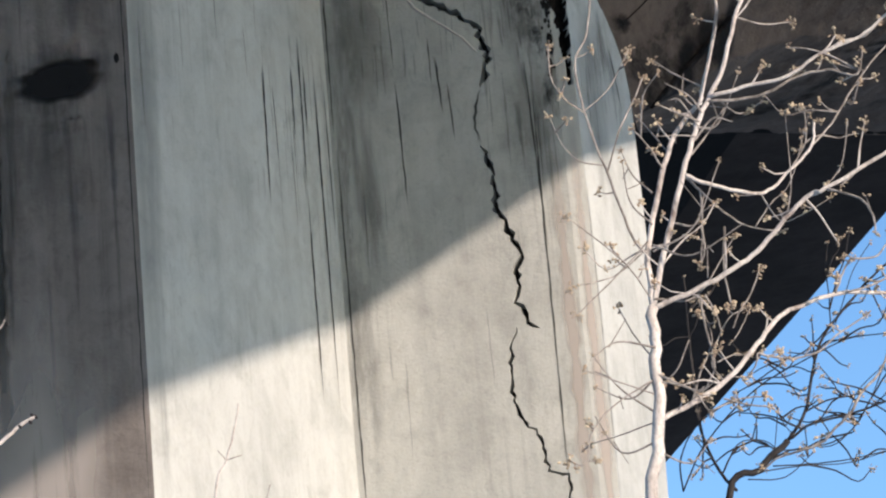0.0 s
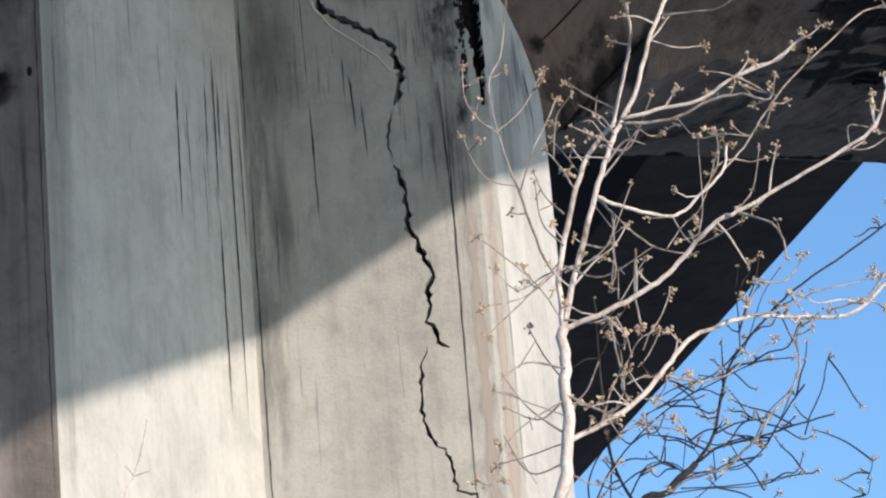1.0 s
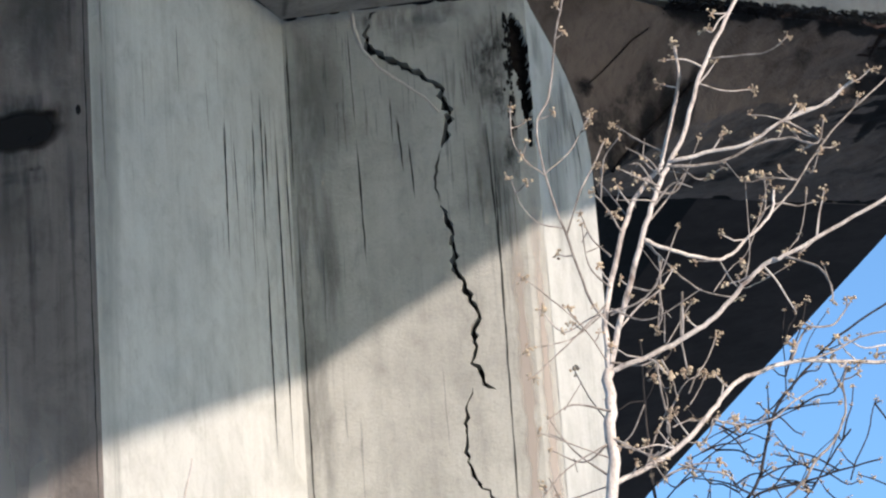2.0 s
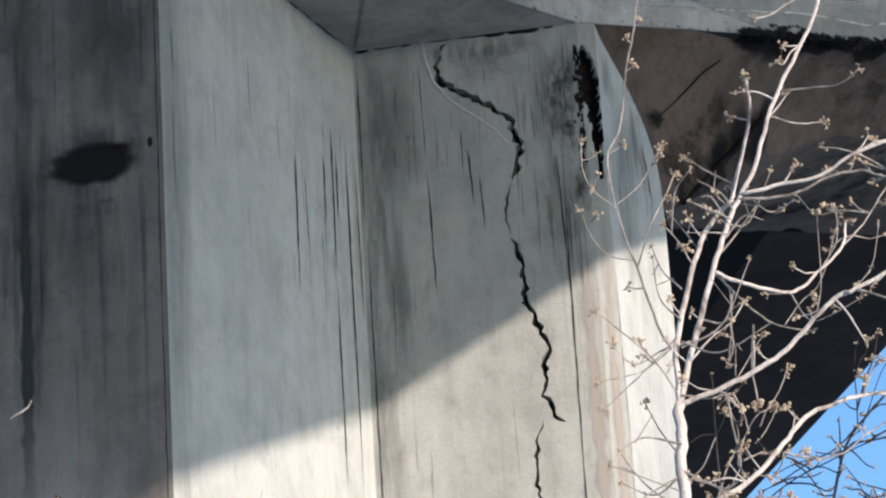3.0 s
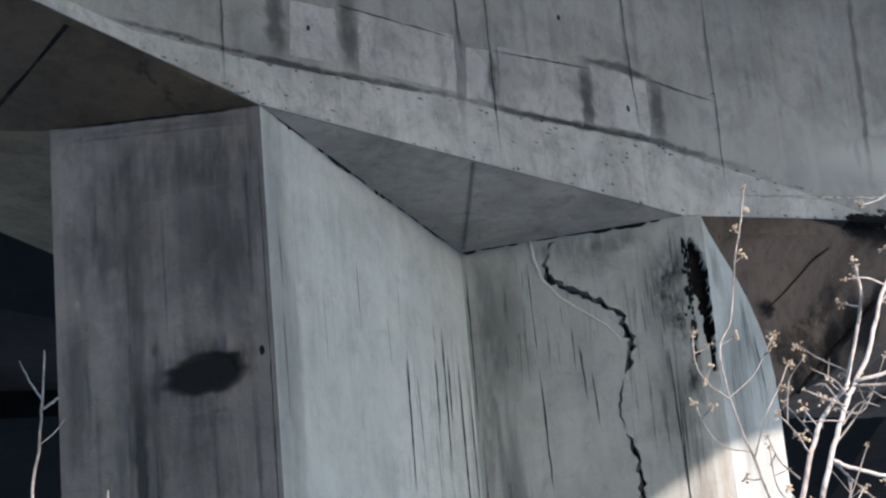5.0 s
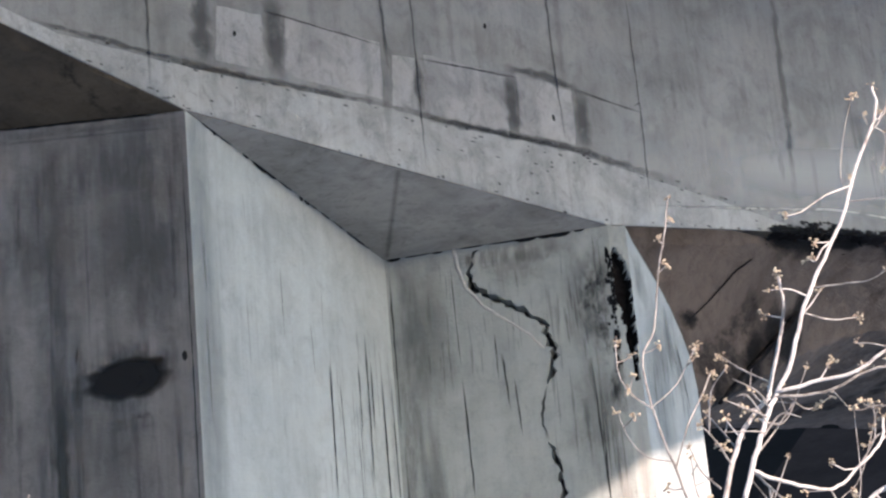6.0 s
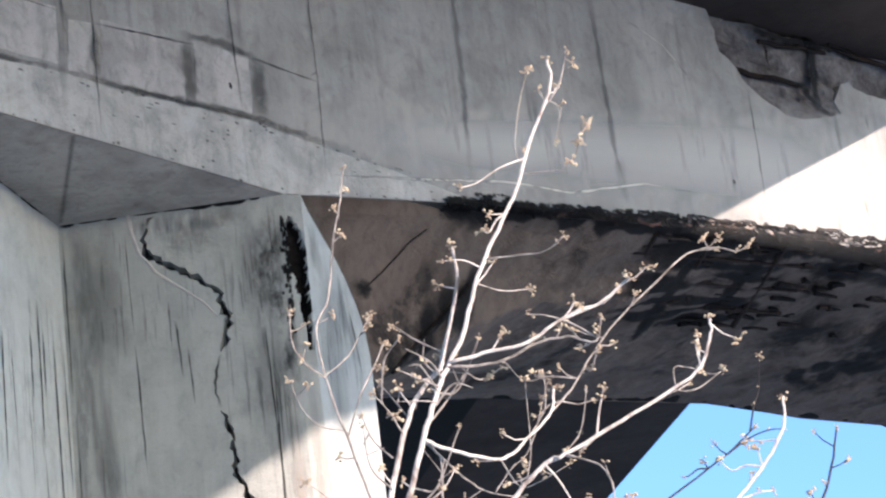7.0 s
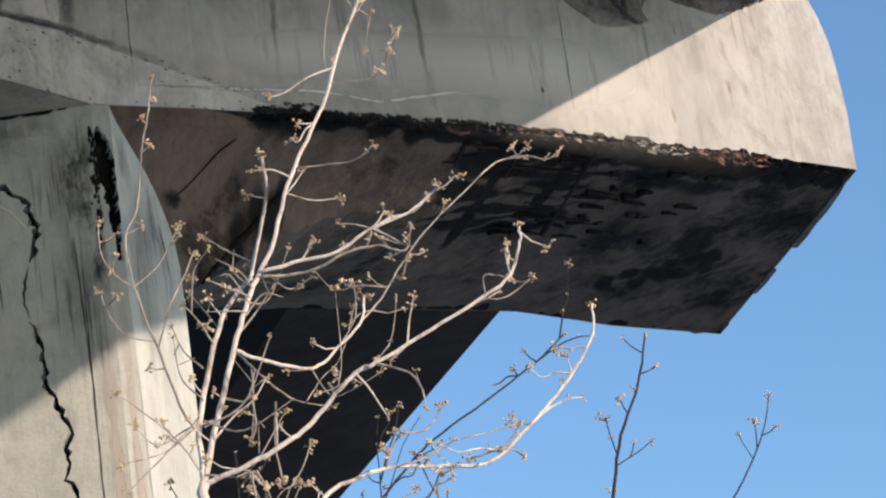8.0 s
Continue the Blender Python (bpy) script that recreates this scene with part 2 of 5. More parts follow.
def ribbon(bm, wall, points, w0, w1, rng, d=0.003, jitter=0.002, step=0.06):
    """A thin streak of dirt laid on a wall, soft at its rim."""
    fade = bm.verts.layers.float.get("fade") or bm.verts.layers.float.new("fade")
    line = wander(points, step, jitter, rng)
    rows, last = [], len(line) - 1
    for i, (u, z) in enumerate(line):
        a, b = line[max(0, i - 1)], line[min(last, i + 1)]
        du, dz = b[0] - a[0], b[1] - a[1]
        size = math.hypot(du, dz) or 1
        w = (w0 + (w1 - w0) * i / last) * rng.uniform(0.5, 1.2) * 0.68
        row = [bm.verts.new(wall(u - dz / size * w * k, z + du / size * w * k, d)) for k in (-1, -0.35, 0.35, 1)]
        for v, k in zip(row, (0, 1, 1, 0)):
            v[fade] = k * min(1, 4 * min(i, last - i) / last + 0.05)
        rows.append(row)
    for a, b in zip(rows, rows[1:]):
        for k in range(3):
            bm.faces.new((a[k], a[k + 1], b[k + 1], b[k]))


def smudge(bm, wall, cu, cz, ru, rz, rng, d=0.004, core=0.55, n=30, rough=0.3):
    """A round mark with an uneven, soft rim."""
    fade = bm.verts.layers.float.get("fade") or bm.verts.layers.float.new("fade")
    rim = blob(cu, cz, ru, rz, rng, n, rough)
    mid = bm.verts.new(wall(cu, cz, d))
    mid[fade] = 1.0
    rings = []
    for size, value in ((core, 1.0), (0.5 + core / 2, 0.6), (1.0, 0.0)):
        ring = [bm.verts.new(wall(cu + (u - cu) * size, cz + (z - cz) * size, d)) for u, z in rim]
        for v in ring:
            v[fade] = value
        rings.append(ring)
    for i in range(n):
        j = (i + 1) % n
        bm.faces.new((mid, rings[0][i], rings[0][j]))
        for a, b in zip(rings, rings[1:]):
            bm.faces.new((a[i], b[i], b[j], a[j]))


def blob(cu, cz, ru, rz, rng, n=26, rough=0.25):
    """An uneven round outline."""
    k = [rng.uniform(1 - rough, 1 + rough) for _ in range(n)]
    k = [(k[i - 1] + 2 * k[i] + k[(i + 1) % n]) / 4 for i in range(n)]
    return [(cu + ru * k[i] * math.cos(2 * math.pi * i / n), cz + rz * k[i] * math.sin(2 * math.pi * i / n)) for i in range(n)]


def sheet(bm, wall, outline, d=0.004):
    """A flat patch on a wall."""
    vs = [bm.verts.new(wall(*p, d)) for p in outline]
    es = [bm.edges.new((vs[i], vs[(i + 1) % len(vs)])) for i in range(len(vs))]
    bmesh.ops.triangle_fill(bm, use_beauty=True, use_dissolve=False, edges=es, normal=wall.n)


def polyline_at(points, f):
    """The point at the fraction f of a list of vectors, by length."""
    sizes = [(b - a).length for a, b in zip(points, points[1:])]
    rest = f * sum(sizes)
    for a, b, size in zip(points, points[1:], sizes):
        if rest <= size:
            return a.lerp(b, rest / size if size else 0)
        rest -= size
    return points[-1].copy()


def patch(bm, front, rear, left, right, nu, nv, rough=0.0, seed=0.0):
    """A curved surface between four edge lines (front and rear run left to right, left and right front to rear)."""
    grid = []
    for j in range(nv + 1):
        v, row = j / nv, []
        for i in range(nu + 1):
            u = i / nu
            f, r, l, g = polyline_at(front, u), polyline_at(rear, u), polyline_at(left, v), polyline_at(right, v)
            near, far = (1 - u) ** 4, u ** 4
            p = f * (1 - v) + r * v + (l - left[0] * (1 - v) - left[-1] * v) * near + (g - right[0] * (1 - v) - right[-1] * v) * far
            if rough and 0 < i < nu and 0 < j < nv:
                p.z += rough * (noise.fractal(p * 2.2 + Vector((seed, 0, 0)), 1.0, 2.0, 5) + 0.5 * noise.noise(p * 9))
            row.append(bm.verts.new(p))
        grid.append(row)
    for a, b in zip(grid, grid[1:]):
        for i in range(nu):
            bm.faces.new((a[i], a[i + 1], b[i + 1], b[i]))
    return grid


def tube(bm, points, r0, r1, sides=6):
    """A round bar along the points, tapering from r0 to r1."""
    rings, n = [], len(points)
    for i, p in enumerate(points):
        way = (points[min(n - 1, i + 1)] - points[max(0, i - 1)]).normalized()
        side = way.cross(Vector((0.31, -0.9, 0.25))).normalized()
        up, r = way.cross(side), r0 + (r1 - r0) * i / (n - 1)
        rings.append([bm.verts.new(p + (side * math.cos(2 * math.pi * k / sides) + up * math.sin(2 * math.pi * k / sides)) * r) for k in range(sides)])
    for a, b in zip(rings, rings[1:]):
        for k in range(sides):
            bm.faces.new((a[k], a[(k + 1) % sides], b[(k + 1) % sides], b[k]))
    bm.faces.new(rings[0]), bm.faces.new(rings[-1][::-1])


# ---- the plan: corners of the pier, the lines of cap and deck ----
A, N, B = Vector((-1.417, 13.697, 0)), Vector((-0.575, 15.673, 0)), Vector((0.648, 15.497, 0))
TOP = 8.8
CAP_FACE = Wall(A, B - A)
PALE_FACE = Wall(A, N - A)
GREY_FACE = Wall(N, B - N)
CORNER = B + (B - N).normalized() * 0.08
FLANK = Wall(CORNER, N - A)
CHAMFER = Wall(B, FLANK(0.04, 0) - B)
LEFT_FACE = Wall(A - (B - N).normalized() * 4.5, B - N)
ACROSS = Vector((-0.424, 3.176, 0))
FLANK_LONG, CAP_END = 0.899, 10.17
LEFT_END = 3.435


def cap_low(s):
    """The height of the cap's lower edge, s metres along its face."""
    if s < 0:
        return TOP - 0.195 * s
    if s < 2.74:
        return TOP
    return TOP + 0.205 * (s - 2.74) - 0.0052 * (s - 2.74) ** 2


def cap_high(s):
    return 10.86 + (s - 4.27) * 0.085


# ---- ground ----
# Out of view, this sheet serves as a pale reflector below the bridge.
bm = bmesh.new()
bmesh.ops.create_grid(bm, x_segments=60, y_segments=60, size=1500)
for v in bm.verts:
    near = math.hypot(v.co.x, v.co.y)
    v.co.z = noise.noise(v.co * 0.004) * min(6, near * 0.01)
part("ground", bm, GROUND)
tagged(bpy.data.objects["ground"], "unseen ground, tinted pale blue to bounce fill light", "ground", kind="structure")

# ---- the pier ----
rng = random.Random(11)
pier = thing("bridge_pier", "weathered pale concrete bridge pier with a long open crack", "bridge pier")

# Grey face, with the open crack in it.
CRACK_TOP = ((0.478, 8.722), (0.457, 8.648), (0.482, 8.543), (0.595, 8.481), (0.698, 8.399), (0.8, 8.325), (0.845, 8.27), (0.848, 8.187), (0.882, 8.149), (0.862, 8.038), (0.826, 7.929))
CRACK_MID = ((0.797, 7.62), (0.822, 7.549), (0.852, 7.469), (0.849, 7.349), (0.85, 7.248), (0.906, 7.115), (0.933, 7.04), (0.968, 6.98), (0.917, 6.912), (0.923, 6.811), (0.906, 6.721), (0.937, 6.67), (0.963, 6.602), (1.019, 6.564))
CRACK_LOW = ((0.892, 6.599), (0.867, 6.511), (0.851, 6.436), (0.839, 6.331), (0.849, 6.172), (0.883, 6.068), (0.941, 6.028), (0.971, 5.907), (0.985, 5.801), (1.084, 5.773), (1.085, 5.5), (1.06, 5.2))
GREY_LONG = (B - N).length
openings = [slit(CRACK_TOP, 0.042, rng), slit(CRACK_MID, 0.032, rng), slit(CRACK_LOW, 0.021, rng)]
bm = bmesh.new()
pierced(bm, GREY_FACE, [(0, -0.2), (GREY_LONG, -0.2), (GREY_LONG, TOP), (0, TOP)], openings, 0.09)
part("grey_face", bm, GREY, pier, "grey cracked concrete face")
# Slab behind the slits, coloured dark as the crack's inner shade.
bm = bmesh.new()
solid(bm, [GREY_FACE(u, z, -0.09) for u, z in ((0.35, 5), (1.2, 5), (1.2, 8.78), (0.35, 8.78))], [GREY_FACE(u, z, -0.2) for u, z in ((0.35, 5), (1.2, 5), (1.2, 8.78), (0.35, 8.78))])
part("crack_interior", bm, HOLLOW, pier, "back of the open crack, its inner shade put into the colour")
for line in (((0.826, 7.929), (0.795, 7.836), (0.776, 7.741), (0.797, 7.62)), ((0.478, 8.722), (0.5, 8.76), (0.53, 8.775)), ((0.478, 8.722), (0.45, 8.745))):
    bm = bmesh.new()
    ribbon(bm, GREY_FACE, line, 0.018, 0.014, rng, 0.0035, 0.006, 0.03)
    part("hairline_crack", bm, RUN, pier)

# Pale face, left face and flank.
PALE_LONG = (N - A).length
bm = bmesh.new()
solid(bm, [PALE_FACE(u, z) for u, z in ((0, -0.2), (PALE_LONG, -0.2), (PALE_LONG, TOP), (0, TOP))], [PALE_FACE(u, z, -0.3) for u, z in ((0.35, -0.2), (PALE_LONG, -0.2), (PALE_LONG, TOP), (0.35, TOP))])
part("pale_face", bm, PALE, pier, "pale rain-streaked concrete face")
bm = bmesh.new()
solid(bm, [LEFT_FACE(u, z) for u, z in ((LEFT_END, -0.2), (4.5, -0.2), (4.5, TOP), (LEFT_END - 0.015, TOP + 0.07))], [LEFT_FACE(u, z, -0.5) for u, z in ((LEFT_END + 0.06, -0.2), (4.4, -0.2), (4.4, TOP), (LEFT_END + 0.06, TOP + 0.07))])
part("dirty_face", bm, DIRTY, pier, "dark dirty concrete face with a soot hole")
bm = bmesh.new()
curve = [(0.04, TOP), (0.13, 8.735), (0.278, 8.673), (0.445, 8.6), (0.593, 8.52), (0.741, 8.4), (0.84, 8.275), (0.884, 8.137), (0.896, 8.05), (FLANK_LONG, 7.98), (FLANK_LONG, 7.15), (0.77, 5.75), (0.67, -0.2), (0.04, -0.2)]
solid(bm, [FLANK(u, z) for u, z in curve], [FLANK(0.5 + u * 0.4, z, -0.25) for u, z in curve])
part("flank", bm, PALE, pier, "pale narrow flank with a curved top")
# The worn chamfer between grey face and flank, with a black gap torn out of its upper part.
CHAMFER_WIDE = (FLANK(0.04, 0) - B).length
heights = [-0.2, 3.0, 5.0, 6.0, 6.8, 7.3] + [7.5 + 0.013 * k for k in range(101)]
bm = bmesh.new()
strip, torn = [], []
for z in heights:
    row, gone = [], []
    for k in range(13):
        u = CHAMFER_WIDE * k / 12
        wob = 0.02 * noise.noise(Vector((z * 9, 1.5, u * 12))) + 0.014 * noise.noise(Vector((z * 33, 7.5, u * 30)))
        if z > 8.18:
            mid, half = 0.022 + 0.085 * (8.67 - z), 0.018 + 0.05 * min(1, (8.67 - z) / 0.12) - 0.03 * max(0, (8.3 - z) / 0.12)
        else:
            mid, half = 0.064 + 0.03 * (8.18 - z), max(0.004, 0.033 - 0.14 * (8.18 - z))
        half *= 0.75 + 0.5 * noise.noise(Vector((z * 14, 4.5, 0)))
        hit = max(0.0, min(1.0, (max(0.011, half + wob) - abs(u - mid)) / 0.008)) if 7.9 < z < 8.67 else 0.0
        row.append(bm.verts.new(CHAMFER(u, z, -0.07 * hit if 0 < k < 12 else 0)))
        gone.append(hit)
    strip.append(row), torn.append(gone)
gap = bmesh.new()
for a, b, ga, gb in zip(strip, strip[1:], torn, torn[1:]):
    for k in range(12):
        ring = (a[k], a[k + 1], b[k + 1], b[k])
        if ga[k] + ga[k + 1] + gb[k] + gb[k + 1] > 1.4:
            gap.faces.new([gap.verts.new(v.co) for v in ring])
        else:
            bm.faces.new(ring)
part("chamfer", bm, GREY, pier, "worn chamfer between two faces")
part("torn_gap", gap, TARRY, pier, "black gap torn out of the chamfer")
bm = bmesh.new()
foot = [A + Vector((-0.9, 0.6, 0)), A + Vector((0.2, 0.5, 0)), N + Vector((-0.1, 0.35, 0)), B + Vector((-0.2, 0.25, 0)), FLANK(0.85, 0, -0.2), FLANK(0.85, 0, -0.2) + ACROSS * 0.75, A + Vector((-0.8, 3.0, 0))]
solid(bm, [p + Vector((0, 0, -0.2)) for p in foot], [p + Vector((0, 0, TOP - 0.1)) for p in foot])
part("core", bm, GREY, pier)

# Sealant bead beside the crack.
bm = bmesh.new()
bead = wander(((0.386, 8.80), (0.400, 8.69), (0.438, 8.56), (0.518, 8.442), (0.637, 8.338), (0.752, 8.238), (0.826, 8.142)), 0.04, 0.003, rng)
tube(bm, [GREY_FACE(u, z, 0.001) for u, z in bead], 0.012, 0.005, 6)
part("sealant_bead", bm, SEALANT, pier, "pale smooth sealant bead", smooth=True)

# Worn pinkish strip along the edge between grey face and flank.
bm = bmesh.new()
ribbon(bm, CHAMFER, ((0.05, 7.75), (0.05, 6.8), (0.05, 4.5)), 0.05, 0.06, rng, 0.003, 0.002, 0.08)
ribbon(bm, GREY_FACE, ((GREY_LONG - 0.06, 7.7), (GREY_LONG - 0.055, 6.8), (GREY_LONG - 0.06, 4.5)), 0.06, 0.085, rng, 0.0028, 0.004, 0.08)
part("worn_strip", bm, PINK, pier, "pinkish worn strip")

# Water runs and soot, and smudges that put shade and sunlight into tone.
for wall, top, end, w0, w1 in (
        (GREY_FACE, (0.372, 8.05), (0.384, 7.31), 0.012, 0.009), (GREY_FACE, (0.567, 8.27), (0.567, 8.0), 0.007, 0.005), (GREY_FACE, (0.597, 8.15), (0.614, 7.82), 0.012, 0.008),
        (GREY_FACE, (0.652, 8.0), (0.664, 7.66), 0.010, 0.006), (GREY_FACE, (1.07, 8.05), (1.10, 7.0), 0.010, 0.006), (GREY_FACE, (1.10, 7.97), (1.08, 5.6), 0.009, 0.008),
        (GREY_FACE, (0.36, 8.7), (0.37, 8.1), 0.006, 0.004), (GREY_FACE, (0.03, 7.7), (0.035, 5.4), 0.009, 0.007), (GREY_FACE, (0.02, 8.7), (0.02, 7.8), 0.01, 0.006),
        (PALE_FACE, (1.39, 7.95), (1.375, 7.15), 0.02, 0.014), (PALE_FACE, (1.487, 7.85), (1.503, 7.45), 0.01, 0.008), (PALE_FACE, (1.822, 8.25), (1.812, 7.4), 0.02, 0.02), (PALE_FACE, (1.812, 7.4), (1.815, 6.2), 0.02, 0.012),
        (PALE_FACE, (1.989, 8.2), (2.0, 6.2), 0.022, 0.012), (PALE_FACE, (2.1, 8.1), (2.11, 7.2), 0.016, 0.012), (PALE_FACE, (1.719, 8.05), (1.715, 7.65), 0.016, 0.01), (PALE_FACE, (1.87, 8.1), (1.86, 7.7), 0.02, 0.012),
        (PALE_FACE, (0.9, 8.3), (0.9, 7.9), 0.008, 0.006), (PALE_FACE, (1.2, 8.1), (1.21, 7.8), 0.008, 0.006),
        (FLANK, (0.62, 8.3), (0.72, 7.95), 0.02, 0.012), (FLANK, (0.045, 7.6), (0.05, 5.5), 0.007, 0.006),
        (LEFT_FACE, (3.82, 7.6), (3.83, 5.5), 0.05, 0.07), (LEFT_FACE, (4.475, 8.7), (4.475, 5.2), 0.006, 0.006)):
    bm = bmesh.new()
    ribbon(bm, wall, (top, end), w0 * 1.05, w1 * 0.9, rng)
    part("water_run", bm, RUN, pier)
# The mottled smudges also darken the upper faces as their shade does.
for wall, cu, cz, ru, rz, mat in ((LEFT_FACE, 4.155, 7.425, 0.225, 0.115, SOOT), (LEFT_FACE, 4.27, 7.54, 0.12, 0.08, SMEAR), (LEFT_FACE, 4.15, 7.43, 0.30, 0.15, SMEAR), (LEFT_FACE, 4.44, 7.5, 0.014, 0.03, SOOT), (LEFT_FACE, 4.22, 7.235, 0.06, 0.018, SOOTY), (LEFT_FACE, 4.2, 7.5, 0.16, 0.16, SMEAR), (LEFT_FACE, 4.18, 7.2, 0.13, 0.05, SMEAR), (LEFT_FACE, 4.1, 7.2, 0.4, 0.6, SMEAR), (LEFT_FACE, 3.82, 7.4, 0.12, 1.2, SMEAR),
                                  (GREY_FACE, 0.2, 7.4, 0.07, 0.5, SMEAR), (GREY_FACE, 0.09, 8.1, 0.1, 0.8, SMEAR), (GREY_FACE, 0.6, 8.7, 0.25, 0.1, SMEAR), (GREY_FACE, 0.08, 6.8, 0.1, 1.2, SMEAR), (PALE_FACE, 0.1, 7.3, 0.16, 2.0, FAINT), (FLANK, 0.3, 7.9, 0.2, 0.6, FAINT), (FLANK, 0.66, 8.15, 0.14, 0.3, SMEAR), (FLANK, 0.16, 8.5, 0.1, 0.15, SMEAR), (FLANK, 0.45, 8.25, 0.12, 0.3, SMEAR), (GREY_FACE, 1.12, 8.4, 0.1, 0.3, SOOTY), (GREY_FACE, 1.18, 8.0, 0.07, 0.4, SOOTY), (GREY_FACE, 0.7, 8.72, 0.4, 0.07, SMEAR), (GREY_FACE, 0.2, 8.3, 0.17, 0.5, MOTTLE_SHADE), (GREY_FACE, 1.06, 8.35, 0.13, 0.4, MOTTLE_SHADE), (GREY_FACE, 1.06, 7.7, 0.15, 0.4, MOTTLE_SHADE), (GREY_FACE, 0.75, 8.62, 0.16, 0.12, MOTTLE_SHADE),  (LEFT_FACE, 3.75, 8.2, 0.3, 0.6, MOTTLE_SHADE), (LEFT_FACE, 4.2, 8.0, 0.28, 0.4, MOTTLE_SHADE),  (LEFT_FACE, 4.0, 5.2, 0.48, 1.2, SUNLIT_TAN), (LEFT_FACE, 4.0, 8.55, 0.42, 0.2, SMEAR), (LEFT_FACE, 3.62, 8.3, 0.12, 0.5, SMEAR), (LEFT_FACE, 3.52, 7.4, 0.07, 0.5, SMEAR), (LEFT_FACE, 4.3, 8.3, 0.25, 0.6, SMEAR), (FLANK, 0.5, 8.3, 0.06, 0.2, FAINT)):
    bm = bmesh.new()
    smudge(bm, wall, cu, cz, ru, rz, rng, (0.009 if mat is SOOT else 0.004) + 0.002 * rng.random(), 0.66 if mat is SOOT else 0.4, 48, 0.15 if mat is SOOT else 0.3)
    part("soot_tone_mark", bm, mat, pier)

for wall, u0, u1, z0, z1, long, wide, count in ((GREY_FACE, 0.02, 1.2, 8.2, 8.78, 0.35, 0.012, 34), (GREY_FACE, 0.85, 1.2, 7.6, 8.7, 0.5, 0.026, 20), (GREY_FACE, 0.02, 1.2, 6.0, 8.0, 0.7, 0.014, 9), (PALE_FACE, 0.05, 2.1, 7.0, 8.6, 0.7, 0.022, 12),
                                                (PALE_FACE, 1.2, 2.12, 7.3, 8.3, 0.7, 0.012, 26), (LEFT_FACE, LEFT_END + 0.03, 4.46, 6.5, 8.7, 1.2, 0.04, 20), (FLANK, 0.08, 0.8, 7.9, 8.4, 0.4, 0.02, 14)):
    for _ in range(count):
        u, z = rng.uniform(u0, u1), rng.uniform(z0, z1)
        bm = bmesh.new()
        ribbon(bm, wall, ((u, z), (u + rng.uniform(-0.01, 0.01), z - long * rng.uniform(0.25, 1))), wide * rng.uniform(0.4, 1.3), wide * 0.3, rng, 0.0022 + 0.001 * rng.random(), 0.002, 0.05)
        part("faint_run", bm, FAINT, pier)

# Black crumbs on the grey face beside the torn chamfer.
bm = bmesh.new()
for k in range(60):
    f = rng.random() ** 1.3
    z = 8.67 - 0.75 * f
    smudge(bm, GREY_FACE, GREY_LONG - 0.002 - abs(rng.gauss(0, 0.018)), z, rng.uniform(0.004, 0.014), rng.uniform(0.01, 0.035), rng, 0.003 + 0.00005 * k, 0.6, 10, 0.6)
tagged(part("black_crumb", bm, SOOT, pier, "black crumbling edge"), kind="stuff")

# Joint line between pier and ledge, with chips.
for wall, u0, u1 in ((PALE_FACE, 0.1, PALE_LONG), (GREY_FACE, 0.0, GREY_LONG)):
    bm = bmesh.new()
    u = u0
    while u < u1:
        w = rng.uniform(0.02, 0.12)
        if rng.random() < 0.6:
            smudge(bm, wall, u, TOP - 0.003, w * 0.8, rng.choice((0.006, 0.008, 0.01, 0.022)), rng, 0.003 + rng.random() * 0.003, 0.7, 10, 0.4)
        u += w
    tagged(part("dirt_line", bm, SOOT, pier), kind="stuff")

for drop, wide, mat in ((0.006, 0.018, SOOT), (0.085, 0.02, FAINT), (0.05, 0.06, FAINT)):
    bm = bmesh.new()
    ribbon(bm, LEFT_FACE, ((LEFT_END, TOP + 0.068 - drop), (3.9, TOP + 0.04 - drop), (4.48, TOP - drop)), wide, wide * 0.8, rng, 0.004, 0.004, 0.04)
    part("dirt_line", bm, mat, pier)

# ---- the cap ----
cap = thing("pier_cap", "grey concrete cantilever pier cap with broken rusty edges", "pier cap")
rng = random.Random(23)
steps = [-6.0, -4.0, -2.0, -1.0, 0.0, 1.4, 2.74]
low, s = [], 2.74
while s < CAP_END - 0.01:
    low.append((s, cap_low(s)))
    s += 0.03
broken, bite, until = [], 0.0, 0.0
for s, z in low:
    if s >= until:
        until = s + rng.choice((0.03, 0.06, 0.06, 0.12, 0.2))
        bite = rng.choice((0.0, 0.006, 0.012, 0.02, 0.028, 0.04)) + 0.05 * max(0, noise.noise(Vector((s * 1.9, 3, 0))))
    k = max(0.0, min(1, (s - 4.0) / 0.25)) * max(0.12, min(1, (9.4 - s) / 0.4))
    broken.append((s, z + ((bite + rng.uniform(0, 0.012)) * k if s > 4.0 else 0)))
face = [(x, cap_low(x)) for x in steps] + broken[1:] + [(CAP_END, cap_low(CAP_END)), (10.2, 10.5), (10.18, 10.8), (10.15, 11.03), (10.06, 11.25), (9.98, 11.36), (9.6, 11.42), (-6.0, 10.2)]
hole = [(6.662, 11.104), (6.719, 10.932), (6.762, 10.799), (6.881, 10.707), (6.980, 10.602), (7.126, 10.545), (7.246, 10.523), (7.353, 10.489), (7.579, 10.514), (7.835, 10.593), (7.968, 10.650), (7.918, 10.734), (8.000, 10.894), (8.100, 10.929), (8.241, 10.885), (8.767, 10.912), (9.100, 11.050), (9.420, 11.200), (9.400, 11.330), (8.400, 11.270), (7.500, 11.200), (6.900, 11.140)]
rough_hole = wander(hole + [hole[0]], 0.06, 0.018, rng)[:-1]
bm = bmesh.new()
pierced(bm, CAP_FACE, face, [rough_hole], 0.1)
part("front_face", bm, CAP, cap, "grey streaked concrete front")
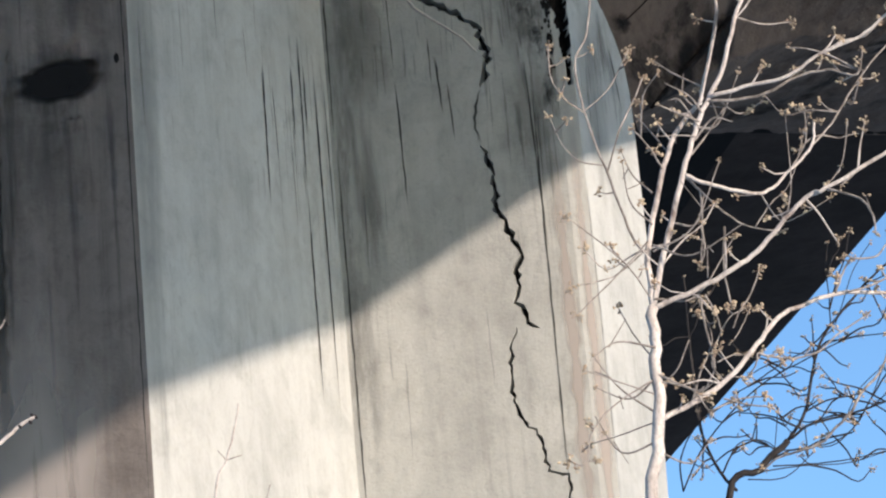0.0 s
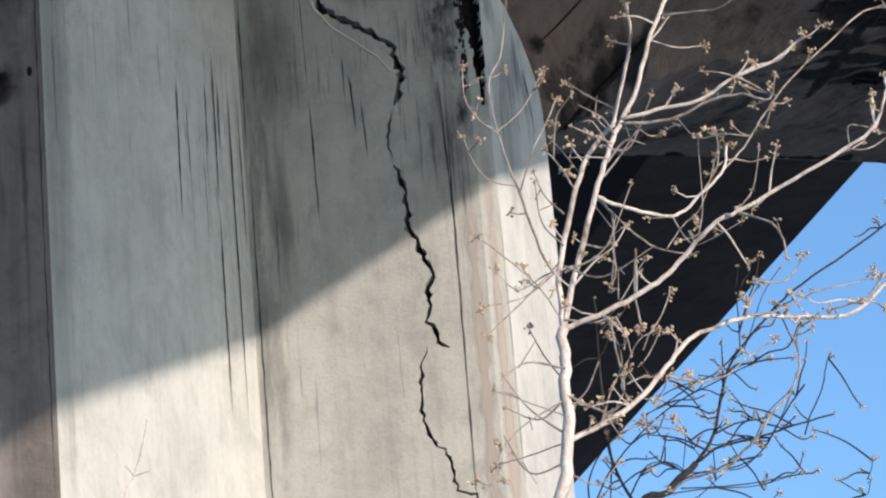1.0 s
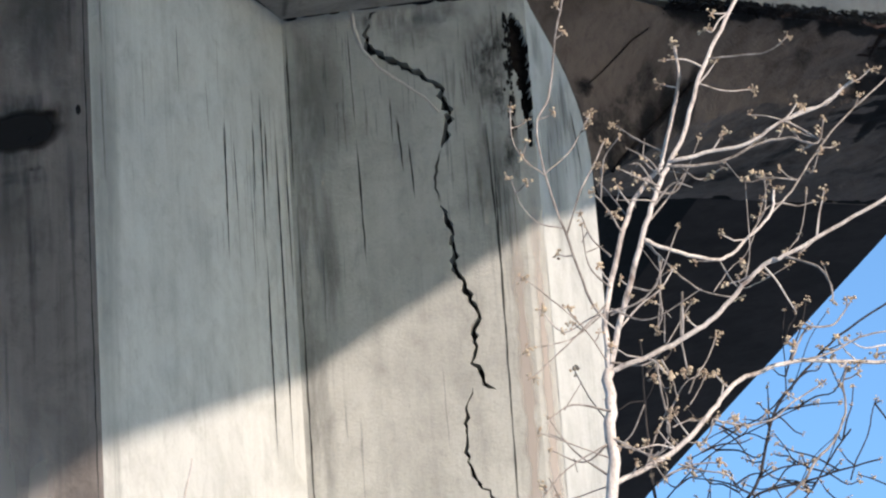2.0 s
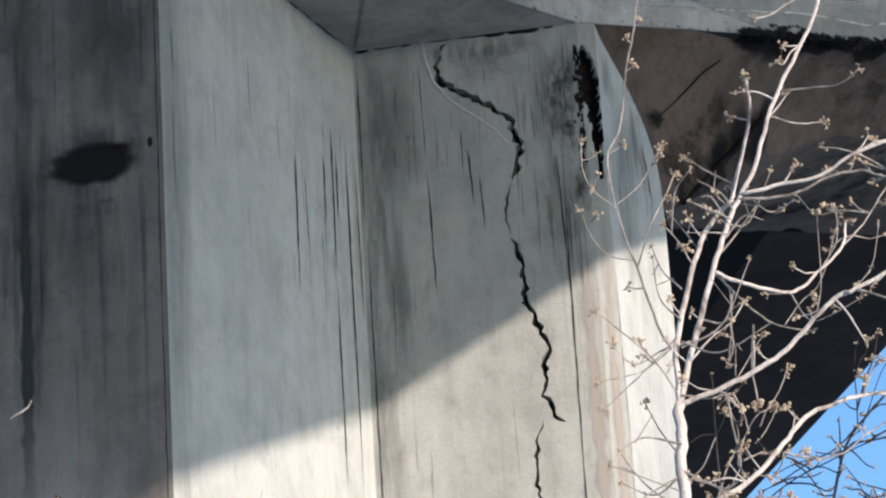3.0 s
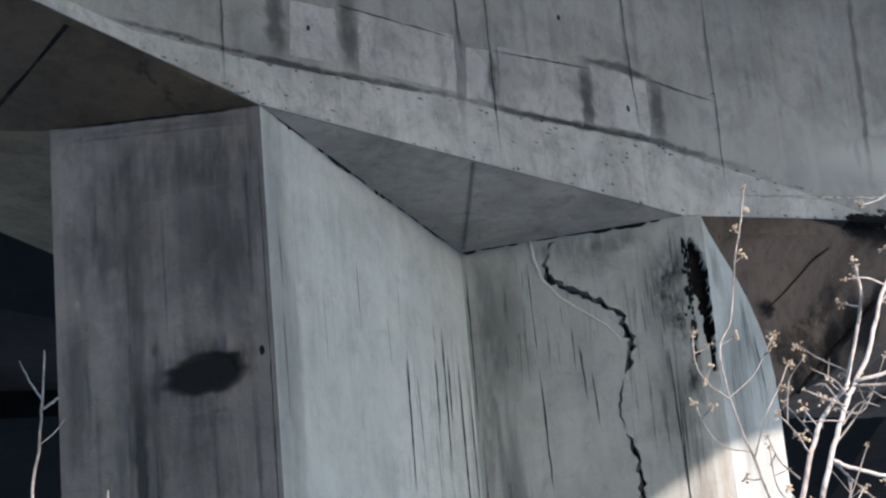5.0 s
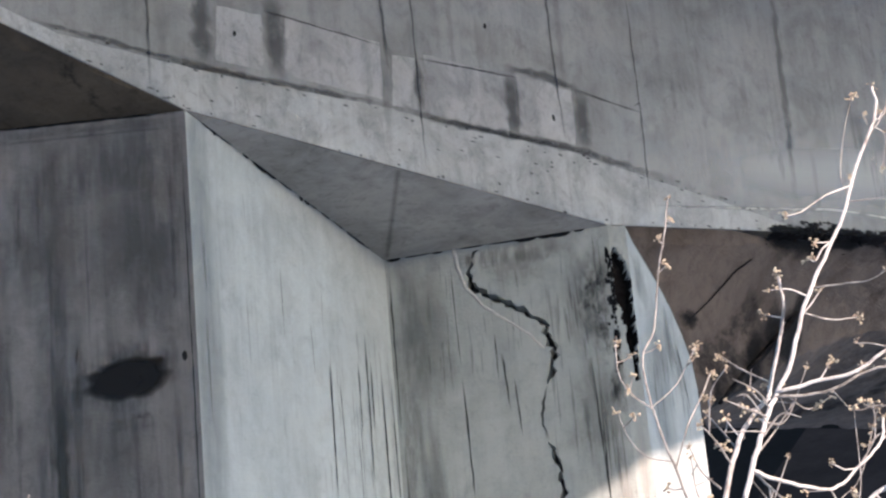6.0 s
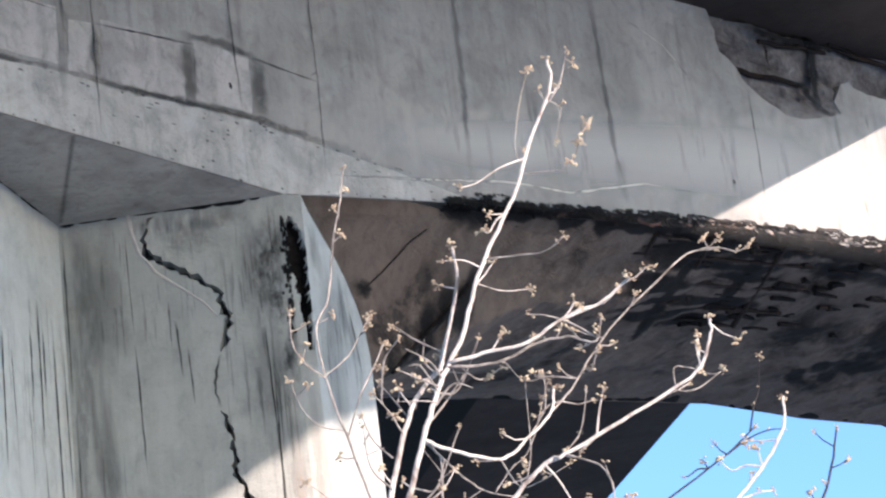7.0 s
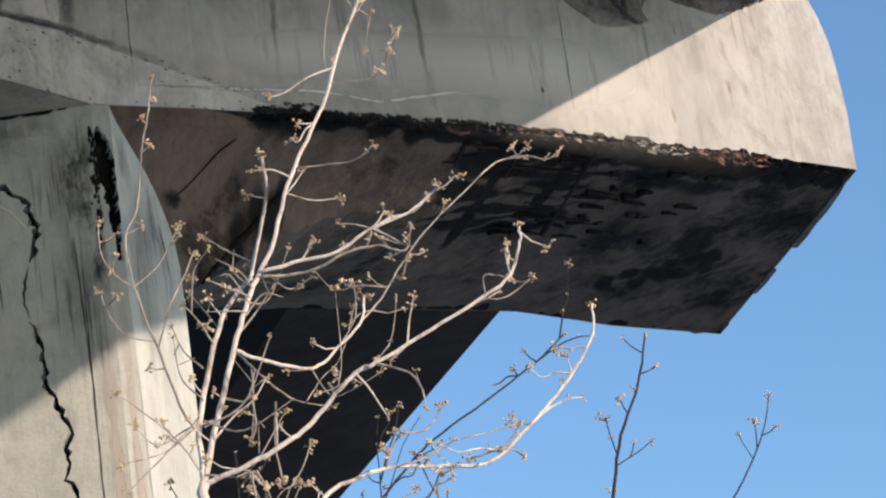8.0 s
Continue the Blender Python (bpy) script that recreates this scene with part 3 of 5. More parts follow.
# Broken concrete behind the lost cover.
bm = bmesh.new()
grid = []
for j in range(26):
    row = []
    for i in range(100):
        s, z = 6.1 + i * 0.035, 10.45 + j * 0.036
        q = Vector((s, z, 0))
        chunk = noise.cell(Vector((s * 2.3 + 0.4 * noise.noise(q * 3), z * 4.5 + 0.3 * noise.noise(q * 2), 2)))
        row.append(bm.verts.new(CAP_FACE(s, z, max(-0.13, min(-0.012, -0.05 - 0.03 * chunk + 0.03 * noise.fractal(Vector((s * 1.8, z * 4.5, 0)), 0.8, 2.0, 6) + 0.03 * noise.noise(q * 2.6))))))
    grid.append(row)
for a, b in zip(grid, grid[1:]):
    for i in range(99):
        bm.faces.new((a[i], a[i + 1], b[i + 1], b[i]))
part("broken_concrete", bm, RUBBLE, cap, "rough broken concrete where the cover fell off")
for (s0, z0), (s1, z1), thick in (((6.84, 10.7), (7.62, 10.79), 0.02), ((7.97, 11.2), (9.1, 11.19), 0.02), ((7.2, 11.0), (7.95, 11.13), 0.016)):
    bm = bmesh.new()
    tube(bm, [CAP_FACE(s0 + (s1 - s0) * f, z0 + (z1 - z0) * f, -0.03 + 0.016 * math.sin(11 * f + s0)) for f in (0, 0.15, 0.3, 0.45, 0.6, 0.8, 1)], thick, thick * 0.9, 6)
    part("bar", bm, RUST, cap, "rusty reinforcing bar")
# Black strokes drawn over the broken concrete.
for pts, w in ((((7.76, 11.2), (7.74, 10.9), (7.7, 10.6)), 0.11), (((7.55, 10.8), (7.72, 10.65), (7.9, 10.62)), 0.08), (((6.95, 11.08), (7.4, 11.08), (8.3, 11.2)), 0.07), (((7.25, 11.0), (7.27, 10.82)), 0.035)):
    bm = bmesh.new()
    ribbon(bm, CAP_FACE, pts, w, w * 0.8, rng, -0.011, 0.012, 0.05)
    part("soot_tone_mark", bm, SOOT, cap)

# Underside of the cantilever, curving down into the flank.
inset = 0.1
front = [CAP_FACE(2.74, TOP + 0.02)] + [CAP_FACE(s, cap_low(s), -0.004 if s < 4.0 else -inset) for s in (3.2, 3.7, 4.1, 4.8, 5.6, 6.4, 7.2, 8.0, 8.8, 9.5, CAP_END)]
REAR = Wall(A + ACROSS, B - A)
rear = [REAR(s, z) for s, z in ((4.2, 9.178), (4.55, 9.241), (4.98, 9.32), (6.26, 9.538), (7.6, 9.763), (8.06, 9.805), (8.73, 9.85), (CAP_END, 10.03))]
left = [FLANK(u, z, 0.003) for u, z in curve[:10]] + [rear[0]]
left[0] = front[0]
right = [front[-1], REAR(CAP_END, 10.03)]
DET = CAP_FACE.u.x * ACROSS.y - ACROSS.x * CAP_FACE.u.y


def spread(p):
    """Metres along the cap's face and the fraction across it of a point."""
    q = p - A
    return (q.x * ACROSS.y - ACROSS.x * q.y) / DET, (CAP_FACE.u.x * q.y - CAP_FACE.u.y * q.x) / DET


def clamp(v):
    return max(0.0, min(1.0, v))


def near_line(s, f, a, b, wide):
    """One on the line from a to b, falling to nothing at wide metres from it."""
    p, q, r = Vector((s, f * 3.2)), Vector((a[0], a[1] * 3.2)), Vector((b[0], b[1] * 3.2))
    k = clamp((p - q).dot(r - q) / (r - q).length_squared)
    return clamp(1.25 - 1.25 * (p - q - (r - q) * k).length / wide)


def by_line(p, a, b, wide):
    """The same for a line in space."""
    a, b = Vector(a), Vector(b)
    k = clamp((p - a).dot(b - a) / (b - a).length_squared)
    return clamp(1.25 - 1.25 * (p - a - (b - a) * k).length / wide)


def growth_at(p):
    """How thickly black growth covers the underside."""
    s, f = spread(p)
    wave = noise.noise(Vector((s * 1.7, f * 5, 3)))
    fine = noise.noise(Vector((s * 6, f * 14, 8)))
    # The base cover rises outwards along the cap.
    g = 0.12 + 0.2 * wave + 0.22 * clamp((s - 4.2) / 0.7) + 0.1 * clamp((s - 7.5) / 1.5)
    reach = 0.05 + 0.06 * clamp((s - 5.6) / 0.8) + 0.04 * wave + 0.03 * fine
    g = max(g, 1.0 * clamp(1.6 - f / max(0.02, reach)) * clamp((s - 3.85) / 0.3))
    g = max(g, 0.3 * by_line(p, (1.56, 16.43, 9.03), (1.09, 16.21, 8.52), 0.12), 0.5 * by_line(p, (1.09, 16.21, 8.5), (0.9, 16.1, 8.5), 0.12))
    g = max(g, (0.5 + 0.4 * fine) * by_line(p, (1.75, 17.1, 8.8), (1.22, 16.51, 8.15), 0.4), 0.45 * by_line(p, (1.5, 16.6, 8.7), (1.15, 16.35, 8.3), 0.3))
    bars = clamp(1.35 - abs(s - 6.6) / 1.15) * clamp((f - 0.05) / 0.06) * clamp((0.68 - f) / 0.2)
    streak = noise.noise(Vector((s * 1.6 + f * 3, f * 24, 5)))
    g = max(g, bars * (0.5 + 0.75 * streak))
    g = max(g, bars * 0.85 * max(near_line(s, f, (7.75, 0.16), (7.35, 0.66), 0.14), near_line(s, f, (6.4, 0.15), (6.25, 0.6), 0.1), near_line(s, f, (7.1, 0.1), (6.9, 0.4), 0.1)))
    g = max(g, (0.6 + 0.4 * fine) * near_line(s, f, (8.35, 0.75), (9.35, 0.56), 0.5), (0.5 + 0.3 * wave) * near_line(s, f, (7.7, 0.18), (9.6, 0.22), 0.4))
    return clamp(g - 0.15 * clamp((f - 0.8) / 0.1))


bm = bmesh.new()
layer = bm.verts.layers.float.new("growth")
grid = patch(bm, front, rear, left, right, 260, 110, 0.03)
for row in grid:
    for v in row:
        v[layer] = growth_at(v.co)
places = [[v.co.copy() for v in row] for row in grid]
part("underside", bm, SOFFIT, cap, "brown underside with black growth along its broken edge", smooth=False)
# Dark form joints that follow the curve of the underside.
for a, b, thick in (((1.57, 16.44, 9.03), (1.08, 16.2, 8.5), 0.0055), ((1.8, 17.0, 8.8), (1.2, 16.5, 8.12), 0.02), ((1.08, 16.2, 8.5), (0.92, 16.05, 8.56), 0.006)):
    line = []
    for k in range(15):
        at = Vector(a).lerp(Vector(b), k / 14) + Vector((0, 0, 0.02 * noise.noise(Vector((k * 0.4, thick * 90, 0)))))
        close = sorted((q for row in places for q in row), key=lambda q: (q - at).length_squared)[:3]
        line.append((at * 2 + sum(close, Vector())) / 5)
    line = [line[0]] + [(p + q * 2 + r) / 4 for p, q, r in zip(line, line[1:], line[2:])] + [line[-1]]
    bm = bmesh.new()
    tube(bm, line, thick, thick * 0.8, 6)
    part("dark_joint", bm, TARRY, cap)
# Scale hanging in dark flakes along the joints and in the stripped field.
bm = bmesh.new()
for k in range(260):
    at = places[rng.randrange(3, 105)][rng.randrange(25, 250)]
    if growth_at(at) < 0.7:
        continue
    turn = Euler((rng.uniform(-0.25, 0.25), rng.uniform(-0.25, 0.25), math.atan2(CAP_FACE.u.y, CAP_FACE.u.x) + rng.gauss(0, 0.3)))
    bmesh.ops.create_icosphere(bm, subdivisions=1, radius=0.05, matrix=Matrix.LocRotScale(at + Vector((0, 0, -0.004)), turn, Vector((rng.uniform(0.6, 2.6), rng.uniform(0.2, 0.6), rng.uniform(0.12, 0.3)))))
tagged(part("scale_flake", bm, TARRY, cap, "black scale flaking from the underside"), kind="stuff")
# The ragged strip between the broken edge and the underside.
bm = bmesh.new()
rows = []
for s, z in broken[43:]:
    line = []
    for k in range(6):
        f = k / 5
        p = CAP_FACE(s, z * (1 - f) + cap_low(s) * f, -inset * f ** 0.6)
        if 0 < k < 5:
            p += Vector((rng.uniform(-1, 1), rng.uniform(-1, 1), rng.uniform(-1, 1))) * 0.02
        line.append(bm.verts.new(p))
    rows.append(line)
for a, b in zip(rows, rows[1:]):
    for k in range(5):
        bm.faces.new((a[k], a[k + 1], b[k + 1], b[k]))
for k in range(70):
    s = rng.uniform(4.1, 9.4)
    m = Matrix.LocRotScale(CAP_FACE(s, cap_low(s) + rng.uniform(-0.02, 0.025), -rng.uniform(0.02, 0.09)), Euler([rng.uniform(0, 3) for _ in range(3)]), Vector((rng.uniform(0.5, 2.6), rng.uniform(0.4, 1), rng.uniform(0.4, 1.2))))
    bmesh.ops.create_icosphere(bm, subdivisions=1, radius=rng.uniform(0.01, 0.026), matrix=m)
part("ragged_edge", bm, TARRY, cap, "black and rusty broken lower edge")
bm = bmesh.new()
for k in range(420):
    s = min(rng.uniform(4.0, 9.2), rng.uniform(4.0, 9.2), rng.uniform(4.0, 9.2))
    rise = 0.075 if 4.25 < s < 4.55 else 0.035 if s < 6.2 else 0.012
    smudge(bm, CAP_FACE, s, cap_low(s) - 0.004 + rise * rng.random() ** 1.6, rng.uniform(0.008, 0.04), rng.uniform(0.006, 0.02), rng, 0.008 + 0.00002 * k, 0.15, 9, 0.3)
tagged(part("soot_tone_mark", bm, SOOT, cap), kind="stuff")
for lo, hi, drop, count, mat, label in ((6.05, 7.25, 0.05, 40, SPALL, "pale and rusty chips along the broken edge"), (7.55, 8.2, 0.08, 30, PALE_CHIP, "pale broken lumps under the edge"), (8.15, 9.15, 0.09, 80, RUST_CHIP, "rust-brown broken lumps under the edge"), (5.7, 6.2, 0.07, 14, RUST_CHIP, "rust-brown lumps")):
    bm = bmesh.new()
    for k in range(count):
        s = rng.uniform(lo, hi)
        at = CAP_FACE(s, cap_low(s) + 0.03 - drop * rng.random() ** 1.4, rng.uniform(-0.05, -0.012))
        m = Matrix.LocRotScale(at, Euler((rng.uniform(-0.3, 0.3), rng.uniform(-0.4, 0.4), math.atan2(CAP_FACE.u.y, CAP_FACE.u.x) + rng.uniform(-0.3, 0.3))), Vector((rng.uniform(0.8, 3.2), rng.uniform(0.3, 0.6), rng.uniform(0.25, 0.6))))
        for v in bmesh.ops.create_icosphere(bm, subdivisions=1, radius=rng.uniform(0.008, 0.026), matrix=m)["verts"]:
            v.co = at + (v.co - at) * rng.uniform(0.3, 1.5)
    tagged(part("edge_lump", bm, mat, cap, label), kind="stuff")
# Bars laid bare on the underside.
for s in (6.0, 6.55, 7.3):
    bm = bmesh.new()
    tube(bm, [CAP_FACE(s, cap_low(s) - 0.012, -inset) + ACROSS * f for f in (0.03, 0.15, 0.3, 0.45)], 0.02, 0.02, 6)
    part("bar", bm, RUST, cap)
for f in (0.12, 0.24, 0.36):
    bm = bmesh.new()
    tube(bm, [CAP_FACE(s, cap_low(s) - 0.02, -inset) + ACROSS * f for s in (5.4, 5.9, 6.5, 7.1, 7.7)], 0.011, 0.011, 6)
    part("bar", bm, RUST, cap)

bm = bmesh.new()
for k in range(90):
    s, f = rng.gauss(6.7, 0.9), rng.uniform(0.02, 0.5)
    if not 4.4 < s < 9.0:
        continue
    long = rng.uniform(0.06, 0.35)
    base = CAP_FACE(s, cap_low(s) - 0.012, -inset) + ACROSS * f
    far = CAP_FACE(s + long, cap_low(s + long) - 0.012, -inset) + ACROSS * (f + rng.uniform(-0.01, 0.01))
    tube(bm, [base, base.lerp(far, 0.5) + Vector((0, 0, rng.uniform(-0.01, 0.01))), far], rng.uniform(0.008, 0.03), rng.uniform(0.004, 0.015), 5)
tagged(part("hanging_scale", bm, TARRY, cap, "black hanging scale under the cap"), kind="stuff")

# Ledge over the recess, and the brown ledge over the left face.
bm = bmesh.new()
solid(bm, [p + Vector((0, 0, TOP)) for p in (A, B, N + Vector((0, 0.3, 0)))], [p + Vector((0, 0, TOP + 0.3)) for p in (A, B, N + Vector((0, 0.3, 0)))])
part("ledge", bm, LEDGE, cap, "smooth grey ledge over the recess")
bm = bmesh.new()
fr = [CAP_FACE(s, cap_low(s), -0.003) for s in (-6, -4, -2, -1, 0)]
re = [LEFT_FACE(u, TOP + 0.07 * (4.5 - u) / 1.08 if u > 3.4 else TOP + 0.07 + 0.2 * (LEFT_END - u), -0.02) for u in (-1.5, 0, 1.5, 2.6, LEFT_END, 4.5)]
patch(bm, fr, re, [fr[0], re[0]], [fr[-1], re[-1]], 60, 14, 0.01, 5)
part("brown_ledge", bm, BROWN, cap, "brown ledge over the left face")
bm = bmesh.new()
fr = [LEFT_FACE(u, TOP + 0.07 + 0.2 * (LEFT_END - u), -0.02) for u in (-1.5, 0, 1.5, 2.6, LEFT_END + 0.3)]
re = [REAR(s, cap_low(s) + 0.135) for s in (-6, -4, -2.5, -1.5, -0.7)]
patch(bm, fr, re, [fr[0], re[0]], [fr[-1], re[-1]], 60, 24, 0.012, 9)
part("rear_ledge", bm, TAN, cap, "tan underside behind the brown ledge")
for u0, u1 in ((3.36, 2.95), (2.7, 2.3)):
    bm = bmesh.new()
    ends = [CAP_FACE(-1.05 - (3.36 - u0), cap_low(-1.05 - (3.36 - u0)) - 0.004, -0.05), LEFT_FACE(u1 + 0.1, TOP + 0.05 + 0.2 * (LEFT_END - u1), 0.0)]
    tube(bm, [ends[0].lerp(ends[1], k / 6) for k in range(7)], 0.016, 0.012, 6)
    part("dark_joint", bm, TARRY, cap)
bm = bmesh.new()
body = [(x, cap_low(x) + 0.35) for x in (-6, -1, 0, 2.74, 5, 7.5, 9.9)] + [(9.9, 11.3), (-6, 10.2)]
solid(bm, [CAP_FACE(u, z, -0.25) for u, z in body], [REAR(u, z, 0.02) for u, z in body])
part("body", bm, CAP, cap)
bm = bmesh.new()
tail = [(CAP_END, cap_low(CAP_END)), (10.2, 10.5), (10.18, 10.8), (10.15, 11.03), (10.06, 11.25), (9.98, 11.36)]
for (u0, z0), (u1, z1) in zip(tail, tail[1:]):
    bm.faces.new([bm.verts.new(p) for p in (CAP_FACE(u0, z0), CAP_FACE(u1, z1), REAR(u1, z1), REAR(u0, z0))])
part("end_face", bm, CAP, cap)
# Rear face, coloured black to match the shade painted behind it.
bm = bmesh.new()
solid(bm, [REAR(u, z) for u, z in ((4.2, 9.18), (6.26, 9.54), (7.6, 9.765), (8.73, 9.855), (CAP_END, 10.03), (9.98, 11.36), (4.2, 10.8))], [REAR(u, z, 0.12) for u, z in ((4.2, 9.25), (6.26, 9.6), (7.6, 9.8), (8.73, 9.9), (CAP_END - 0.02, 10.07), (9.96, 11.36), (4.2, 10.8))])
part("rear_face", bm, DEEP_SHADE, cap)

# Broken lip along the lower end edge.
bm = bmesh.new()
lip = [CAP_FACE(CAP_END + out, cap_low(CAP_END)) + ACROSS * f + Vector((0, 0, (10.03 - cap_low(CAP_END)) * f)) for f, out in ((0.04, -0.03), (0.12, 0.012), (0.22, 0.035), (0.3, 0.03), (0.36, 0.045), (0.43, 0.04), (0.44, -0.03))]
solid(bm, [p + Vector((0, 0, -0.012)) for p in lip], [p + Vector((0, 0, 0.07)) for p in lip])
lip = [CAP_FACE(CAP_END + out, cap_low(CAP_END)) + ACROSS * f + Vector((0, 0, (10.03 - cap_low(CAP_END)) * f)) for f, out in ((0.56, -0.03), (0.57, 0.02), (0.66, 0.025), (0.72, 0.012), (0.73, -0.03))]
solid(bm, [p + Vector((0, 0, -0.012)) for p in lip], [p + Vector((0, 0, 0.07)) for p in lip])
part("broken_lip", bm, RUBBLE, cap, "broken lip along the end edge")

# Rough pale band along the lower edge, panels, form joints.
bm = bmesh.new()
upper = wander(((-6, 10.02), (-0.72, 9.03), (0.07, 9.045), (1.29, 9.14), (1.78, 9.145), (2.49, 9.2), (3.1, 9.165), (3.6, 9.155), (4.0, 9.13), (4.3, 9.115)), 0.06, 0.006, rng)
lower = [(s, cap_low(s) + 0.002) for s in (-6, -3, -1, 0, 1, 2, 2.74, 3.2, 3.6, 4.0, 4.3)]
sheet(bm, CAP_FACE, lower + upper[::-1], 0.006)
part("pale_band", bm, BAND, cap, "rough pale concrete band")
for s0, s1, z0, z1 in ((0.2, 0.49, 9.13, 9.45), (2.17, 2.57, 9.22, 9.575), (1.53, 2.1, 9.17, 9.53), (1.31, 1.48, 9.16, 9.47), (0.62, 1.25, 9.16, 9.5)):
    bm = bmesh.new()
    box = wander(((s0, z0), (s1, z0 + 0.02), (s1 + 0.01, z1 + 0.02), (s0 + 0.02, z1), (s0, z0)), 0.06, 0.006, rng)[:-1]
    sheet(bm, CAP_FACE, box, 0.005)
    part("panel_patch", bm, PATCHED, cap)
for pts, w in ((((1.497, 8.82), (1.49, 9.5), (1.48, 10.2)), 0.013), (((3.07, 8.95), (3.08, 9.6), (3.07, 10.4)), 0.012),
               (((6.96, 9.75), (6.97, 10.2), (6.97, 10.55)), 0.016), (((-0.2, 8.86), (-0.2, 9.5), (-0.21, 10.2)), 0.02), (((2.49, 9.25), (2.47, 9.7), (2.45, 10.4)), 0.02), (((1.3, 9.35), (1.28, 9.8), (1.27, 10.3)), 0.026),
               (((1.49, 9.49), (2.19, 9.555)), 0.015), (((2.6, 9.59), (3.09, 9.57)), 0.016), (((0.5, 9.5), (1.28, 9.5)), 0.012), (((3.03, 9.6), (3.08, 9.63), (3.1, 9.58)), 0.016)):
    bm = bmesh.new()
    ribbon(bm, CAP_FACE, pts, w, w * 0.8, rng, 0.009, 0.004, 0.06)
    part("form_joint", bm, JOINT, cap)
for pts, w in ((((1.25, 9.15), (1.8, 9.16), (2.5, 9.215), (3.0, 9.2), (3.3, 9.19)), 0.05), (((0.05, 9.065), (0.7, 9.11), (1.3, 9.155)), 0.035), (((-0.9, 9.06), (0.1, 9.07)), 0.03), (((1.5, 9.15), (2.2, 9.19), (2.7, 9.21)), 0.03),
               (((2.13, 9.18), (2.135, 9.58)), 0.09), (((2.63, 9.22), (2.64, 9.6)), 0.12), (((2.08, 9.6), (2.4, 9.62), (2.66, 9.58)), 0.06), (((0.12, 9.09), (0.13, 9.55)), 0.12), (((0.57, 9.12), (0.585, 9.6)), 0.13), (((1.5, 9.18), (1.5, 9.48)), 0.05), (((4.23, 9.25), (4.26, 9.9), (4.28, 10.8)), 0.05), (((5.56, 9.45), (5.54, 10.03), (5.515, 10.9)), 0.05)):
    bm = bmesh.new()
    ribbon(bm, CAP_FACE, pts, w, w, rng, 0.0085, 0.008, 0.05)
    part("grey_border", bm, VEIN if pts[0][0] > 4 else BORDER, cap)
for pts in (((3.1, 9.0), (3.89, 9.165), (4.55, 9.31), (5.09, 9.37), (5.79, 9.6), (6.3, 9.66)), ((5.86, 10.75), (6.16, 10.67), (6.37, 10.5))):
    bm = bmesh.new()
    ribbon(bm, CAP_FACE, pts, 0.018, 0.02, rng, 0.01, 0.006, 0.05)
    part("lime_run", bm, LIME, cap)
# Soft pale veil: lime, plus skylight painted along the cap.
bm = bmesh.new()
fade = bm.verts.layers.float.new("fade")
veil = []
for i in range(61):
    s = 2.8 + 6.2 * i / 60
    mid, half = 9.18 + 0.215 * (s - 2.8) - 0.003 * (s - 2.8) ** 2, 0.24 + 0.085 * (s - 2.8)
    row = []
    for k in range(13):
        f = k / 6 - 1
        v = bm.verts.new(CAP_FACE(s, mid + half * f, 0.0058))
        v[fade] = math.cos(f * math.pi / 2) ** 2 * min(1, i / 14, (60 - i) / 20)
        row.append(v)
    veil.append(row)
for a, b in zip(veil, veil[1:]):
    for k in range(12):
        bm.faces.new((a[k], b[k], b[k + 1], a[k + 1]))
part("lime_sky_veil", bm, LIME_SKY, cap, "pale lime wash with skylight put in")
# Flat dark spots paint the shade of the small tie holes.
for s, z in ((0.319, 9.309), (2.422, 9.37), (1.99, 9.82), (6.665, 9.828)):
    bm = bmesh.new()
    sheet(bm, CAP_FACE, blob(s, z, 0.013, 0.016, rng, 10, 0.5), 0.012)
    part("tie_hole", bm, HOLLOW, cap)
bm = bmesh.new()
for k in range(100):
    s = rng.uniform(-0.9, 4.2)
    top = 9.05 + 0.035 * max(0, s) if s < 2.6 else 9.17
    z = rng.choice((top + rng.gauss(0, 0.012), top + rng.gauss(0, 0.012), cap_low(s) + abs(rng.gauss(0, 0.012)) + 0.004, rng.uniform(cap_low(s) + 0.01, top)))
    smudge(bm, CAP_FACE, s, z, rng.uniform(0.006, 0.025), rng.uniform(0.004, 0.011), rng, 0.0105 + 0.00001 * k, 0.3, 9, 0.5)
tagged(part("edge_chip", bm, JOINT, cap), kind="stuff")
for s0, s1, z0, z1, long, wide, count, mat in ((-0.5, 6.2, 9.4, 10.6, 0.8, 0.08, 18, DRIP), (6.2, 9.9, 10.9, 11.2, 0.7, 0.06, 12, DRIP), (7.0, 9.9, 10.0, 10.9, 0.2, 0.06, 5, RUSTY), (7.6, 9.9, 9.95, 10.15, 0.12, 0.1, 7, RUSTY)):
    for _ in range(count):
        s, z = rng.uniform(s0, s1), rng.uniform(z0, z1)
        low_end = max(z - long * rng.uniform(0.3, 1), cap_low(s) + 0.06)
        if z - low_end < 0.06 or z > cap_high(s) - 0.02:
            continue
        bm = bmesh.new()
        ribbon(bm, CAP_FACE, ((s, z), (s + rng.uniform(-0.01, 0.01), low_end)), wide * rng.uniform(0.4, 1.2), wide * 0.4, rng, 0.0075 + 0.001 * rng.random(), 0.003, 0.06)
        part("faint_run", bm, mat, cap)
bm = bmesh.new()
fade = bm.verts.layers.float.new("fade")
ends = (Vector((-0.557, 15.629, TOP - 0.003)), Vector((-0.425, 14.572, TOP - 0.003)))
rows = [[bm.verts.new(p + Vector((k, 0, 0))) for k in (-0.02, 0, 0.02)] for p in ends]
for row in rows:
    row[1][fade] = 0.35
for k in range(2):
    bm.faces.new((rows[0][k], rows[0][k + 1], rows[1][k + 1], rows[1][k]))
